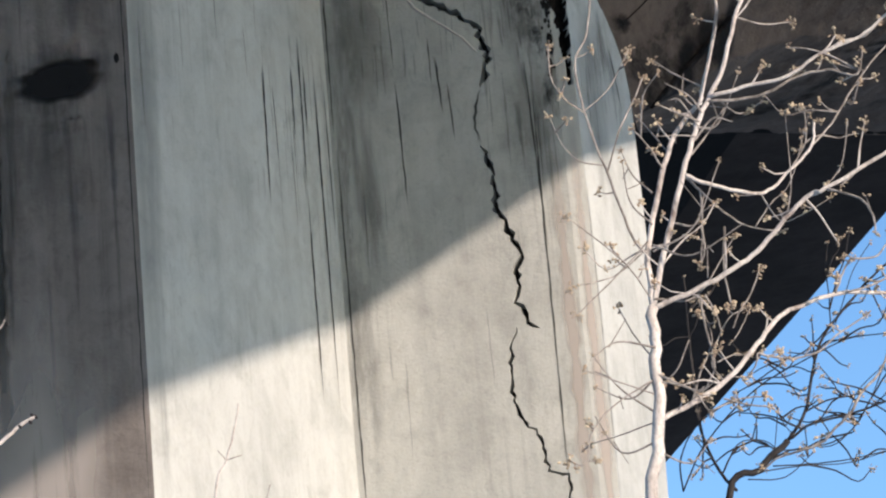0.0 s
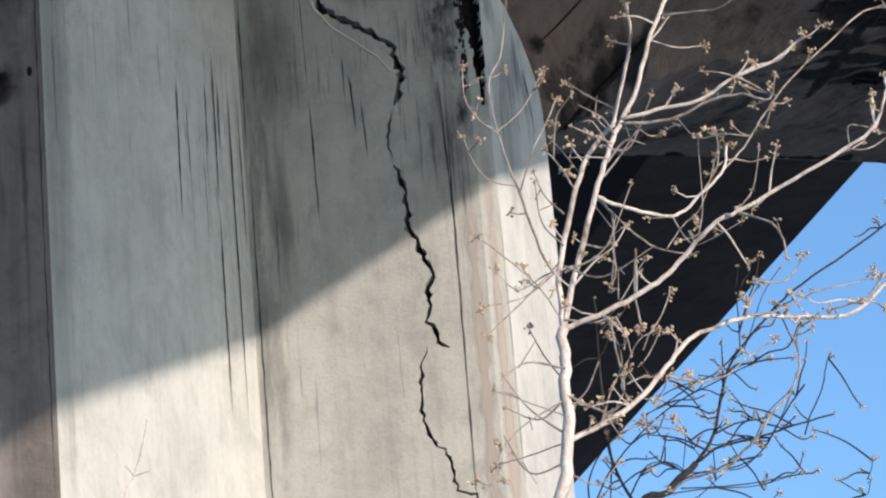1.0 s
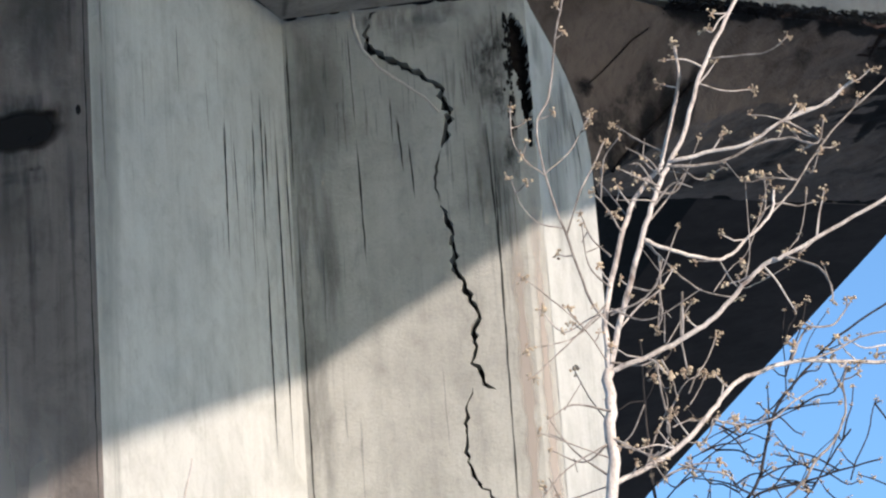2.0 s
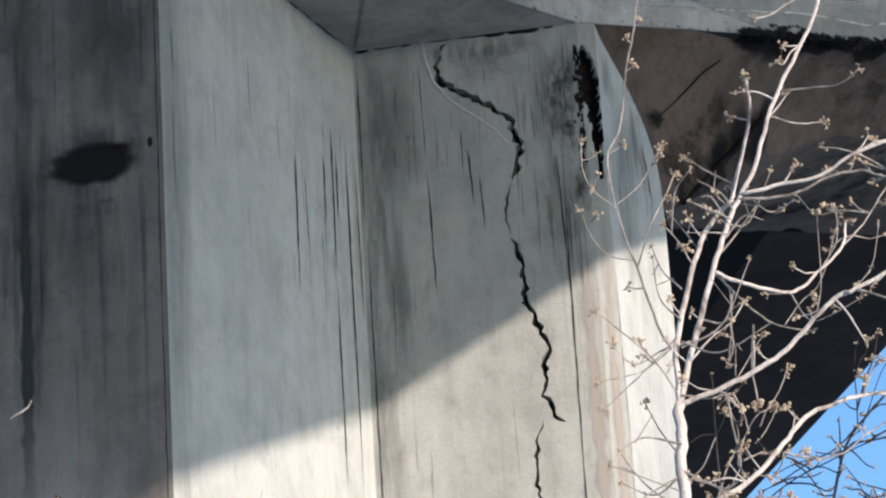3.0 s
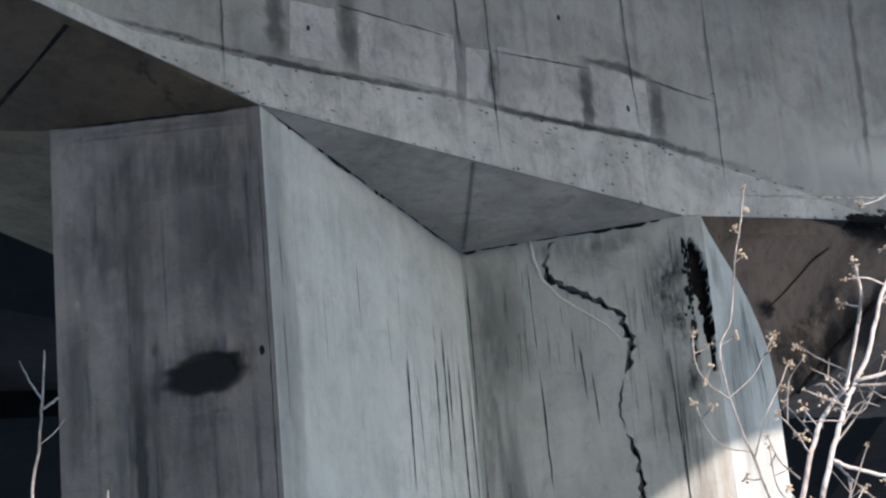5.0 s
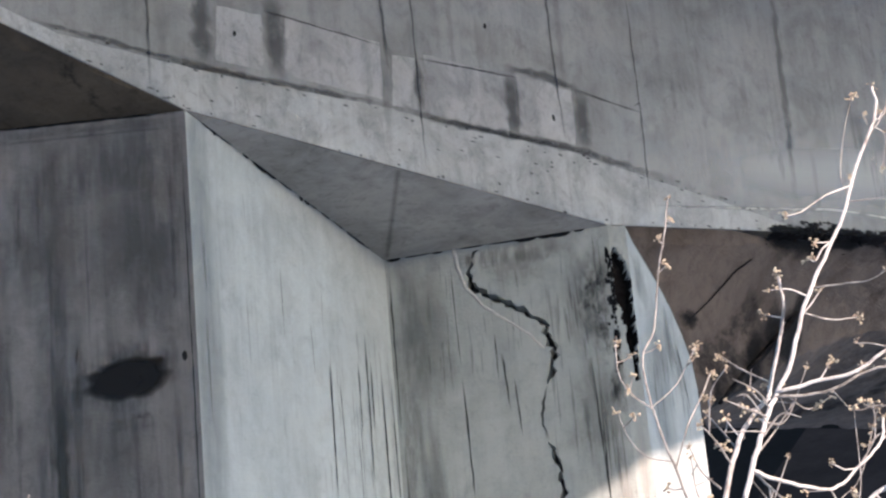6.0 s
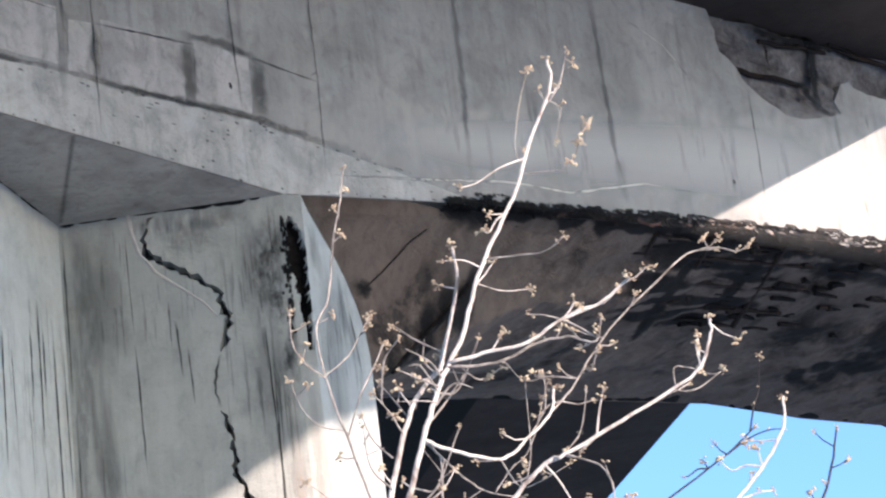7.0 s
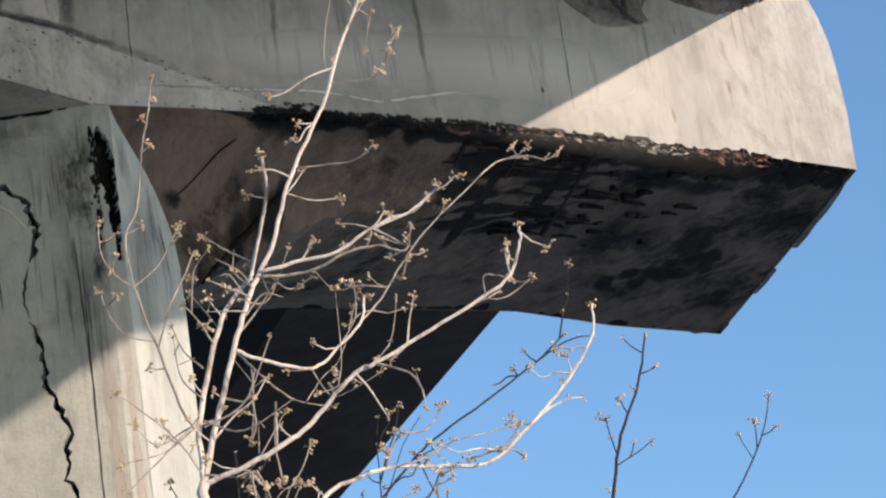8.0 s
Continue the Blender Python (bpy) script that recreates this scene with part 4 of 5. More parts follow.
part("form_joint", bm, RUN, cap)

# ---- the deck ----
deck = thing("bridge_deck", "concrete bridge deck overhead, its shade put into a dark colour", "bridge deck")
EDGE_Z = 11.345
edge0 = Vector((5.82, 20.0, 0))
fore, aft = Vector((math.cos(radians(-69.9)), math.sin(radians(-69.9)), 0)), Vector((math.cos(radians(102.3)), math.sin(radians(102.3)), 0))
spine = [edge0 + fore * 60, edge0, edge0 + aft * 90]
inward = [Vector((-0.939, -0.344, 0)), Vector((-0.96, -0.28, 0)), Vector((-0.977, -0.213, 0))]
section = [(0, EDGE_Z), (4.9, EDGE_Z - 0.47), (7, EDGE_Z - 0.6), (18, EDGE_Z - 0.6), (18, EDGE_Z + 1.0), (0, EDGE_Z + 0.5)]
# Slab, with the underside's shade painted in as dark concrete.
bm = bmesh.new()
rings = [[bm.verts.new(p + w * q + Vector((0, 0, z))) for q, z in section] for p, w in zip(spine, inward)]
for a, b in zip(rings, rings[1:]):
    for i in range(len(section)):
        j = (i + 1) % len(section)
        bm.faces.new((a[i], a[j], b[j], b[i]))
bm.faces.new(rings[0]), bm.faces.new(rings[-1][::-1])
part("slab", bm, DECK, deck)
# Thin brown strip paints the bounce-lit margin of the slab.
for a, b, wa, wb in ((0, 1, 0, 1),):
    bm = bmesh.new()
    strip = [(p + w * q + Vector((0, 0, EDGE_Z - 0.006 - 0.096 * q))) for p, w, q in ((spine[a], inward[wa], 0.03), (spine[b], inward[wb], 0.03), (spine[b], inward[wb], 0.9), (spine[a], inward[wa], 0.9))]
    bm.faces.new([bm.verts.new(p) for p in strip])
    part("bounce_strip", bm, OVERHANG, deck, "brown strip along the edge, bounce light put into its colour")
bm = bmesh.new()
rail = [(0.02, EDGE_Z + 0.45), (0.3, EDGE_Z + 0.45), (0.22, EDGE_Z + 1.4), (0.05, EDGE_Z + 1.4)]
rings = [[bm.verts.new(p + w * q + Vector((0, 0, z))) for q, z in rail] for p, w in zip(spine, inward)]
for a, b in zip(rings, rings[1:]):
    for i in range(4):
        bm.faces.new((a[i], a[(i + 1) % 4], b[(i + 1) % 4], b[i]))
bm.faces.new(rings[0]), bm.faces.new(rings[-1][::-1])
part("parapet", bm, GREY, deck)
# The girder's black colour carries the shade under the deck.
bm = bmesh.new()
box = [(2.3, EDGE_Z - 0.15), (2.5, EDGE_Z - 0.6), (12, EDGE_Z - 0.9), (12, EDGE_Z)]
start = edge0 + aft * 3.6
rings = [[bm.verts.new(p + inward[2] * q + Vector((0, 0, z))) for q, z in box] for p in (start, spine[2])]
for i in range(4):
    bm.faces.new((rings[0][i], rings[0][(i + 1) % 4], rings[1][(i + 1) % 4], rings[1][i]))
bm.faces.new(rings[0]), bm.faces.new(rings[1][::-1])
part("girder", bm, DEEP_SHADE, deck)
# Added block, black throughout, that fills the dark gap left of the pier.
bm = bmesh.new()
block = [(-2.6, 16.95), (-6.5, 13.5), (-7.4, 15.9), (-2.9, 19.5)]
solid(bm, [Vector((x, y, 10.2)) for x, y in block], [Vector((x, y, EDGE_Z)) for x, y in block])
part("dark_gap_block", bm, DEEP_SHADE, deck, "added black block for the dark gap over the pier")

# ---- trees ----
def smooth_line(points, n=5):
    """A smooth line through the points (Catmull-Rom)."""
    p = [points[0] * 2 - points[1], *points, points[-1] * 2 - points[-2]]
    out = []
    for i in range(1, len(p) - 2):
        for k in range(n):
            t = k / n
            out.append(0.5 * (2 * p[i] + (p[i + 1] - p[i - 1]) * t + (2 * p[i - 1] - 5 * p[i] + 4 * p[i + 1] - p[i + 2]) * t * t + (3 * p[i] - p[i - 1] - 3 * p[i + 1] + p[i + 2]) * t ** 3))
    return out + [points[-1]]


def blossom_mesh(seed):
    r = random.Random(seed)
    bm = bmesh.new()
    for _ in range(r.randint(7, 12)):
        at = Vector((r.gauss(0, 0.009), r.gauss(0, 0.009), r.gauss(0, 0.011)))
        m = Matrix.LocRotScale(at, Euler((r.uniform(0, 3), r.uniform(0, 3), 0)), Vector((r.uniform(0.5, 1.0), r.uniform(0.5, 1.0), r.uniform(0.8, 2.0))))
        bmesh.ops.create_icosphere(bm, subdivisions=1, radius=r.uniform(0.0036, 0.0075), matrix=m)
        tube(bm, [Vector((0, 0, 0)), at * 0.5 + Vector((0, 0, 0.002)), at], 0.001, 0.0008, 3)
    me = bpy.data.meshes.new("blossom")
    bm.to_mesh(me)
    bm.free()
    me.materials.append(BLOSSOM)
    return me


BLOSSOMS = [blossom_mesh(k) for k in range(8)]
tree_rng = random.Random(77)


def bloom(tree, at, size=1.0):
    ob = new("blossom", tree_rng.choice(BLOSSOMS))
    ob.parent = tree
    ob.matrix_basis = Matrix.LocRotScale(at, Euler([tree_rng.uniform(0, 6.28) for _ in range(3)]), Vector((size, size, size)) * (0.5 if tree["dark"] == 1 else 0.72))


def limb(tree, name, r0, r1, *points):
    """A limb through the points; thin ones carry short spurs and blossom."""
    pts = [Vector(p) for p in points]
    if name == "trunk" and tree["rooted"]:
        base = pts[0]
        pts = [Vector((base.x - 0.25, base.y, -0.1)), Vector((base.x - 0.2, base.y, base.z * 0.45)), Vector((base.x - 0.06, base.y, base.z * 0.85))] + pts
        tree["rooted"] = 0
        r0 *= 1.15
    line = smooth_line(pts)
    thin = (0.88 if name == "trunk" else 0.62) * (0.8 if tree["dark"] == 1 else 1)
    r0, r1 = r0 * thin, r1 * thin
    for i in range(1, len(line) - 1):
        k = 0.2 * (r0 + r1)
        line[i] += Vector((tree_rng.uniform(-k, k), tree_rng.uniform(-k, k), tree_rng.uniform(-k, k)))
    bark = DARK_BARK if tree["dark"] else TWIG_BARK if r0 < 0.005 else PALE_BARK
    bm = bmesh.new()
    tube(bm, line, r0, r1, 7)
    part(name, bm, bark, tree, smooth=True)
    if name == "trunk" and r0 > 0.012:
        return
    if not tree["blossom"]:
        return
    bloom(tree, line[-1], tree_rng.uniform(0.7, 1.2))
    every = 3 if name == "twig" else 2
    for i in range(3, len(line) - 1, every):
        if tree_rng.random() < 0.66:
            continue
        away = Vector((tree_rng.uniform(-1, 1), tree_rng.uniform(-0.5, 0.5), tree_rng.uniform(-0.2, 1))).normalized()
        size = tree_rng.uniform(0.02, 0.1) if name != "twig" else tree_rng.uniform(0.015, 0.05)
        bend = away + Vector((0, 0, tree_rng.uniform(0.1, 0.6)))
        spur = [line[i], line[i] + away * size * 0.5, line[i] + (away + bend).normalized() * size]
        bm = bmesh.new()
        tube(bm, spur, 0.0026, 0.0016, 5)
        part("spur", bm, bark, tree)
        bloom(tree, spur[-1], tree_rng.uniform(0.6, 1.3))
        if (name != "twig" or tree["dark"] == 1) and tree_rng.random() < (0.3, 0.75, 0.0)[tree["dark"]]:
            side = Vector((tree_rng.uniform(-1, 1), tree_rng.uniform(-0.4, 0.4), tree_rng.uniform(-0.6, 0.8))).normalized()
            reach = tree_rng.uniform(0.08, 0.24)
            whip = [line[i], line[i] + side * reach * 0.4 + Vector((0, 0, 0.01)), line[i] + side * reach * 0.75, line[i] + side * reach + Vector((0, 0, reach * tree_rng.uniform(-0.1, 0.4)))]
            bm = bmesh.new()
            tube(bm, smooth_line(whip, 3), 0.0032, 0.0016, 5)
            part("twig", bm, bark, tree)
            bloom(tree, whip[-1], tree_rng.uniform(0.7, 1.3))
            if tree_rng.random() < 0.6:
                bloom(tree, whip[2] + Vector((0, 0, 0.006)), tree_rng.uniform(0.5, 0.9))


def thicket(tree, low, high, count, reach):
    """Thin bare whips that cross each other round a trunk."""
    for _ in range(count):
        base = low.lerp(high, tree_rng.random())
        side = Vector((tree_rng.choice((-1, 1)) * tree_rng.uniform(0.4, 1), tree_rng.uniform(-0.4, 0.4), tree_rng.uniform(-0.5, 0.9))).normalized()
        size = reach * tree_rng.uniform(0.4, 1)
        mid = base + side * size * 0.5 + Vector((0, 0, tree_rng.uniform(-0.05, 0.05)))
        tip = base + side * size + Vector((tree_rng.uniform(-0.05, 0.05), 0, tree_rng.uniform(-0.02, 0.12)))
        bm = bmesh.new()
        tube(bm, smooth_line([base, mid, tip], 5), 0.0034, 0.0014, 5)
        part("twig", bm, TWIG_BARK, tree)
        fork = mid.lerp(tip, 0.3)
        bm = bmesh.new()
        tube(bm, [fork, fork + Vector((tree_rng.uniform(-0.08, 0.08), 0.02, tree_rng.uniform(-0.06, 0.09)))], 0.002, 0.0012, 4)
        part("spur", bm, TWIG_BARK, tree)
        if tree_rng.random() < 0.6:
            bloom(tree, tip, tree_rng.uniform(0.5, 0.9))


def young_tree(name, label, dark=0, blossom=1, rooted=1):
    tree = thing(name, label, "tree", group="young trees before the pier")
    tree["dark"], tree["rooted"], tree["blossom"] = dark, rooted, blossom
    return tree


pale_tree = young_tree("tree", "young bare tree with pale bark and tan blossom", 0, 1)
limb(pale_tree, "trunk", 0.0202, 0.0171, (0.467, 8, 3.668), (0.504, 8, 3.851), (0.515, 8, 4.037), (0.525, 8, 4.186))
limb(pale_tree, "stem", 0.014, 0.007, (0.525, 8, 4.186), (0.531, 8.006, 4.355), (0.591, 8.012, 4.563), (0.629, 8.019, 4.66), (0.681, 8.025, 4.735), (0.715, 8.031, 4.764), (0.732, 8.038, 4.816), (0.79, 8.044, 5.009), (0.792, 8.05, 5.135))
limb(pale_tree, "stem", 0.014, 0.0062, (0.525, 8, 4.186), (0.58, 7.993, 4.362), (0.625, 7.985, 4.492), (0.679, 7.978, 4.639), (0.729, 7.971, 4.746), (0.785, 7.964, 4.84), (0.842, 7.956, 5), (0.912, 7.949, 5.127), (0.982, 7.942, 5.256), (1.038, 7.935, 5.396), (1.113, 7.927, 5.555), (1.111, 7.92, 5.63))
limb(pale_tree, "branch", 0.0093, 0.0055, (0.736, 7.97, 4.758), (0.854, 7.945, 4.772), (0.953, 7.92, 4.779), (1.042, 7.895, 4.824), (1.153, 7.87, 4.855), (1.226, 7.845, 4.899), (1.237, 7.82, 4.904))
limb(pale_tree, "branch", 0.0078, 0.0047, (0.729, 7.971, 4.746), (0.866, 7.951, 4.74), (0.977, 7.931, 4.778), (1.061, 7.911, 4.782), (1.133, 7.891, 4.754), (1.154, 7.871, 4.817))
limb(pale_tree, "branch", 0.0093, 0.0055, (0.645, 7.982, 4.547), (0.727, 8.002, 4.514), (0.825, 8.022, 4.492), (0.874, 8.042, 4.501), (0.945, 8.062, 4.565), (1.01, 8.082, 4.633), (1.029, 8.102, 4.714))
limb(pale_tree, "branch", 0.0047, 0.0039, (0.994, 8.077, 4.616), (1.077, 8.119, 4.707), (1.141, 8.16, 4.803), (1.242, 8.202, 4.931), (1.377, 8.244, 5.059), (1.486, 8.285, 5.156), (1.578, 8.327, 5.184))
limb(pale_tree, "branch", 0.0125, 0.0062, (0.525, 8, 4.186), (0.623, 7.982, 4.21), (0.749, 7.964, 4.263), (0.829, 7.945, 4.313), (0.913, 7.927, 4.394), (0.977, 7.909, 4.434), (1.008, 7.891, 4.437), (1.169, 7.873, 4.512), (1.314, 7.855, 4.581), (1.396, 7.836, 4.631), (1.434, 7.818, 4.719), (1.433, 7.8, 4.758))
limb(pale_tree, "twig", 0.0055, 0.0039, (1.008, 7.891, 4.437), (1.09, 7.858, 4.39), (1.113, 7.824, 4.323), (1.109, 7.791, 4.264))
limb(pale_tree, "branch", 0.0125, 0.0062, (0.505, 8, 3.874), (0.6, 8.025, 3.919), (0.706, 8.05, 3.987), (0.794, 8.075, 4.081), (0.866, 8.1, 4.159), (0.949, 8.125, 4.199), (1.062, 8.15, 4.227), (1.308, 8.175, 4.219), (1.435, 8.2, 4.313), (1.523, 8.225, 4.393), (1.615, 8.25, 4.497), (1.681, 8.275, 4.602), (1.7, 8.3, 4.7))
limb(pale_tree, "twig", 0.0062, 0.0039, (0.53, 8.005, 4.334), (0.492, 7.993, 4.386), (0.448, 7.98, 4.548), (0.404, 7.968, 4.72), (0.386, 7.955, 4.882), (0.425, 7.943, 4.965), (0.456, 7.93, 5.126), (0.488, 7.918, 5.254), (0.504, 7.905, 5.342))
limb(pale_tree, "twig", 0.0039, 0.0039, (0.402, 7.966, 4.74), (0.349, 7.95, 4.784), (0.317, 7.933, 4.838), (0.317, 7.916, 4.931))
limb(pale_tree, "twig", 0.0039, 0.0039, (0.442, 7.978, 4.57), (0.487, 8.012, 4.696), (0.537, 8.045, 4.796), (0.573, 8.078, 4.876))
limb(pale_tree, "twig", 0.0031, 0.0023, (0.395, 7.964, 4.746), (0.468, 7.997, 4.816), (0.516, 8.031, 4.901), (0.542, 8.064, 4.958))
limb(pale_tree, "twig", 0.0031, 0.0023, (0.437, 7.977, 4.591), (0.369, 7.944, 4.599), (0.323, 7.91, 4.645), (0.299, 7.877, 4.71))
limb(pale_tree, "twig", 0.0047, 0.0031, (0.596, 8.013, 4.575), (0.562, 7.963, 4.625), (0.517, 7.913, 4.666))
limb(pale_tree, "twig", 0.0047, 0.0031, (0.732, 8.038, 4.816), (0.664, 8.088, 4.881), (0.613, 8.138, 4.948))
limb(pale_tree, "twig", 0.0039, 0.0023, (0.526, 8.001, 4.207), (0.465, 7.934, 4.289), (0.381, 7.867, 4.353), (0.31, 7.801, 4.396))
limb(pale_tree, "twig", 0.0039, 0.0023, (0.52, 8.002, 4.347), (0.423, 7.902, 4.25), (0.308, 7.802, 4.199))
limb(pale_tree, "twig", 0.0039, 0.0023, (0.538, 8.007, 4.381), (0.447, 7.907, 4.265), (0.36, 7.807, 4.161), (0.308, 7.707, 4.087))
limb(pale_tree, "twig", 0.0039, 0.0023, (0.51, 8, 3.944), (0.417, 7.95, 3.972), (0.319, 7.9, 4.002))
limb(pale_tree, "twig", 0.0039, 0.0023, (0.512, 8, 3.99), (0.388, 7.95, 3.91), (0.323, 7.9, 3.825), (0.304, 7.85, 3.744), (0.271, 7.8, 3.714))
limb(pale_tree, "twig", 0.0039, 0.0023, (0.505, 8, 3.874), (0.407, 8.05, 3.859), (0.321, 8.1, 3.855))
limb(pale_tree, "twig", 0.0039, 0.0023, (0.515, 8, 4.037), (0.467, 8.05, 4.136), (0.439, 8.1, 4.227))
limb(pale_tree, "twig", 0.0062, 0.0031, (0.645, 7.982, 4.547), (0.69, 8.032, 4.514), (0.762, 8.082, 4.454), (0.824, 8.132, 4.433), (0.912, 8.182, 4.429))
limb(pale_tree, "twig", 0.0055, 0.0039, (0.69, 8.032, 4.514), (0.688, 8.082, 4.432), (0.675, 8.132, 4.336))
limb(pale_tree, "twig", 0.0047, 0.0031, (0.868, 7.953, 5.048), (0.962, 7.92, 5.038), (1.029, 7.887, 5.029), (1.081, 7.853, 5.055))
limb(pale_tree, "twig", 0.0039, 0.0031, (0.835, 7.957, 4.98), (0.913, 8.007, 4.973), (0.997, 8.057, 4.992))
limb(pale_tree, "twig", 0.0039, 0.0031, (0.996, 7.94, 5.291), (1.062, 7.915, 5.281), (1.115, 7.89, 5.275), (1.149, 7.865, 5.309), (1.176, 7.84, 5.39))
limb(pale_tree, "twig", 0.0034, 0.0023, (1.076, 7.931, 5.476), (1.107, 7.964, 5.521), (1.137, 7.998, 5.508), (1.122, 8.031, 5.427))
limb(pale_tree, "twig", 0.0034, 0.0023, (1.107, 7.964, 5.521), (1.15, 8.014, 5.596), (1.192, 8.064, 5.728))
limb(pale_tree, "twig", 0.0031, 0.0023, (1.003, 7.939, 5.308), (0.991, 7.939, 5.377), (1.016, 7.939, 5.498), (1.052, 7.939, 5.611))
limb(pale_tree, "twig", 0.0039, 0.0031, (0.763, 7.966, 4.744), (0.823, 8.041, 4.73), (0.898, 8.116, 4.791))
limb(pale_tree, "twig", 0.0039, 0.0031, (0.945, 8.062, 4.565), (1.003, 8.137, 4.671), (1.02, 8.212, 4.801))
limb(pale_tree, "twig", 0.0039, 0.0031, (1.324, 7.853, 4.587), (1.33, 7.853, 4.644), (1.398, 7.853, 4.63))
limb(pale_tree, "twig", 0.0039, 0.0031, (1.314, 7.855, 4.581), (1.375, 7.855, 4.575), (1.459, 7.855, 4.625))
limb(pale_tree, "twig", 0.0047, 0.0031, (0.6, 8.025, 3.919), (0.634, 8.058, 4.012), (0.678, 8.092, 4.113), (0.655, 8.125, 4.239))
limb(pale_tree, "twig", 0.0039, 0.0031, (0.693, 8.047, 3.978), (0.67, 8.08, 4.047), (0.723, 8.114, 4.164), (0.783, 8.147, 4.209))
limb(pale_tree, "twig", 0.0039, 0.0031, (0.615, 8.016, 4.624), (0.577, 8.116, 4.736), (0.557, 8.216, 4.812))
limb(pale_tree, "twig", 0.0039, 0.0031, (0.54, 7.938, 4.646), (0.556, 7.888, 4.747), (0.597, 7.838, 4.788))
limb(pale_tree, "twig", 0.0031, 0.0023, (0.835, 8.138, 4.432), (0.894, 8.205, 4.522), (0.964, 8.272, 4.607), (1.047, 8.338, 4.829))
limb(pale_tree, "twig", 0.0031, 0.0023, (0.902, 7.929, 4.384), (0.936, 8.029, 4.518), (0.956, 8.129, 4.754))
limb(pale_tree, "twig", 0.0031, 0.0023, (1.004, 7.893, 4.437), (1.066, 7.943, 4.522), (1.104, 7.993, 4.66))
limb(pale_tree, "twig", 0.0039, 0.0023, (0.849, 8.032, 4.496), (0.896, 8.065, 4.421), (0.962, 8.099, 4.443), (1.049, 8.132, 4.496))
dark_tree = young_tree("tree", "young bare tree with dark bark before the sky", 1, 1)
limb(dark_tree, "trunk", 0.0154, 0.0137, (0.731, 8.8, 3.854), (0.829, 8.8, 3.932), (0.92, 8.8, 4.008))
limb(dark_tree, "branch", 0.0103, 0.0051, (0.92, 8.8, 4.008), (0.98, 8.812, 4.09), (1.023, 8.825, 4.227), (1.06, 8.838, 4.314), (1.148, 8.85, 4.414), (1.263, 8.862, 4.522), (1.448, 8.875, 4.638), (1.622, 8.888, 4.751), (1.725, 8.9, 4.837))
limb(dark_tree, "branch", 0.0086, 0.0051, (0.92, 8.8, 4.008), (0.996, 8.775, 4.044), (1.093, 8.75, 4.053), (1.204, 8.725, 4.074), (1.32, 8.7, 4.092))
limb(dark_tree, "branch", 0.0103, 0.006, (0.756, 8.8, 3.874), (0.719, 8.84, 3.945), (0.68, 8.88, 4.087), (0.681, 8.92, 4.307), (0.687, 8.96, 4.495), (0.692, 9, 4.598))
limb(dark_tree, "branch", 0.006, 0.0034, (0.724, 8.835, 3.936), (0.768, 8.864, 4.006), (0.84, 8.892, 4.041), (0.905, 8.921, 4.014), (1.024, 8.949, 4.023), (1.114, 8.978, 4.06), (1.186, 9.006, 4.145), (1.279, 9.035, 4.32))
limb(dark_tree, "twig", 0.0043, 0.0026, (0.817, 8.8, 3.922), (0.962, 8.9, 3.955), (1.105, 9, 3.978), (1.235, 9.1, 4.028))
limb(dark_tree, "twig", 0.0051, 0.0034, (0.607, 8.84, 3.896), (0.665, 8.79, 3.995), (0.754, 8.74, 4.082), (0.857, 8.69, 4.151), (0.972, 8.64, 4.192), (1.101, 8.59, 4.231), (1.205, 8.54, 4.222))
limb(dark_tree, "twig", 0.0043, 0.0026, (1.018, 8.823, 4.21), (0.963, 8.873, 4.248), (0.88, 8.923, 4.219))
limb(dark_tree, "twig", 0.0043, 0.0026, (0.792, 8.8, 3.903), (0.904, 8.85, 3.913), (1, 8.9, 3.994))
limb(dark_tree, "twig", 0.006, 0.0026, (0.607, 8.84, 3.896), (0.604, 8.74, 3.97), (0.664, 8.64, 4.045), (0.758, 8.54, 4.073))
limb(dark_tree, "twig", 0.0034, 0.0026, (1.06, 8.838, 4.314), (1.116, 8.905, 4.383), (1.194, 8.971, 4.557), (1.265, 9.038, 4.663))
limb(dark_tree, "twig", 0.0034, 0.0026, (1.093, 8.75, 4.053), (1.148, 8.85, 4.154), (1.236, 8.95, 4.245))
slim_tree = young_tree("tree", "slim bare sapling with a few buds", 2, 1)
limb(slim_tree, "trunk", 0.0092, 0.0037, (1.875, 9.5, 4.341), (1.908, 9.5, 4.488), (1.969, 9.5, 4.691), (2.052, 9.5, 4.857), (2.103, 9.5, 5.028))
limb(slim_tree, "twig", 0.0037, 0.0028, (1.946, 9.5, 4.615), (1.943, 9.55, 4.712), (1.947, 9.6, 4.787))
limb(slim_tree, "twig", 0.0037, 0.0028, (1.938, 9.5, 4.59), (2.025, 9.55, 4.645), (2.088, 9.6, 4.694))
limb(slim_tree, "branch", 0.0055, 0.0028, (2.297, 9.6, 4.44), (2.415, 9.667, 4.604), (2.494, 9.733, 4.736), (2.551, 9.8, 4.874))
limb(slim_tree, "twig", 0.0028, 0.0018, (2.425, 9.675, 4.62), (2.413, 9.725, 4.693), (2.418, 9.775, 4.739))
edge_tree = young_tree("tree", "bare budding twig of a sapling beside the pier", 0, 0)
limb(edge_tree, "trunk", 0.007, 0.0042, (-1.187, 7.2, 3.672), (-1.103, 7.2, 3.74), (-1.055, 7.2, 3.777), (-1.017, 7.2, 3.798))
limb(edge_tree, "twig", 0.0042, 0.0028, (-1.134, 7.2, 4.004), (-1.099, 7.25, 4.046), (-1.095, 7.3, 4.083))
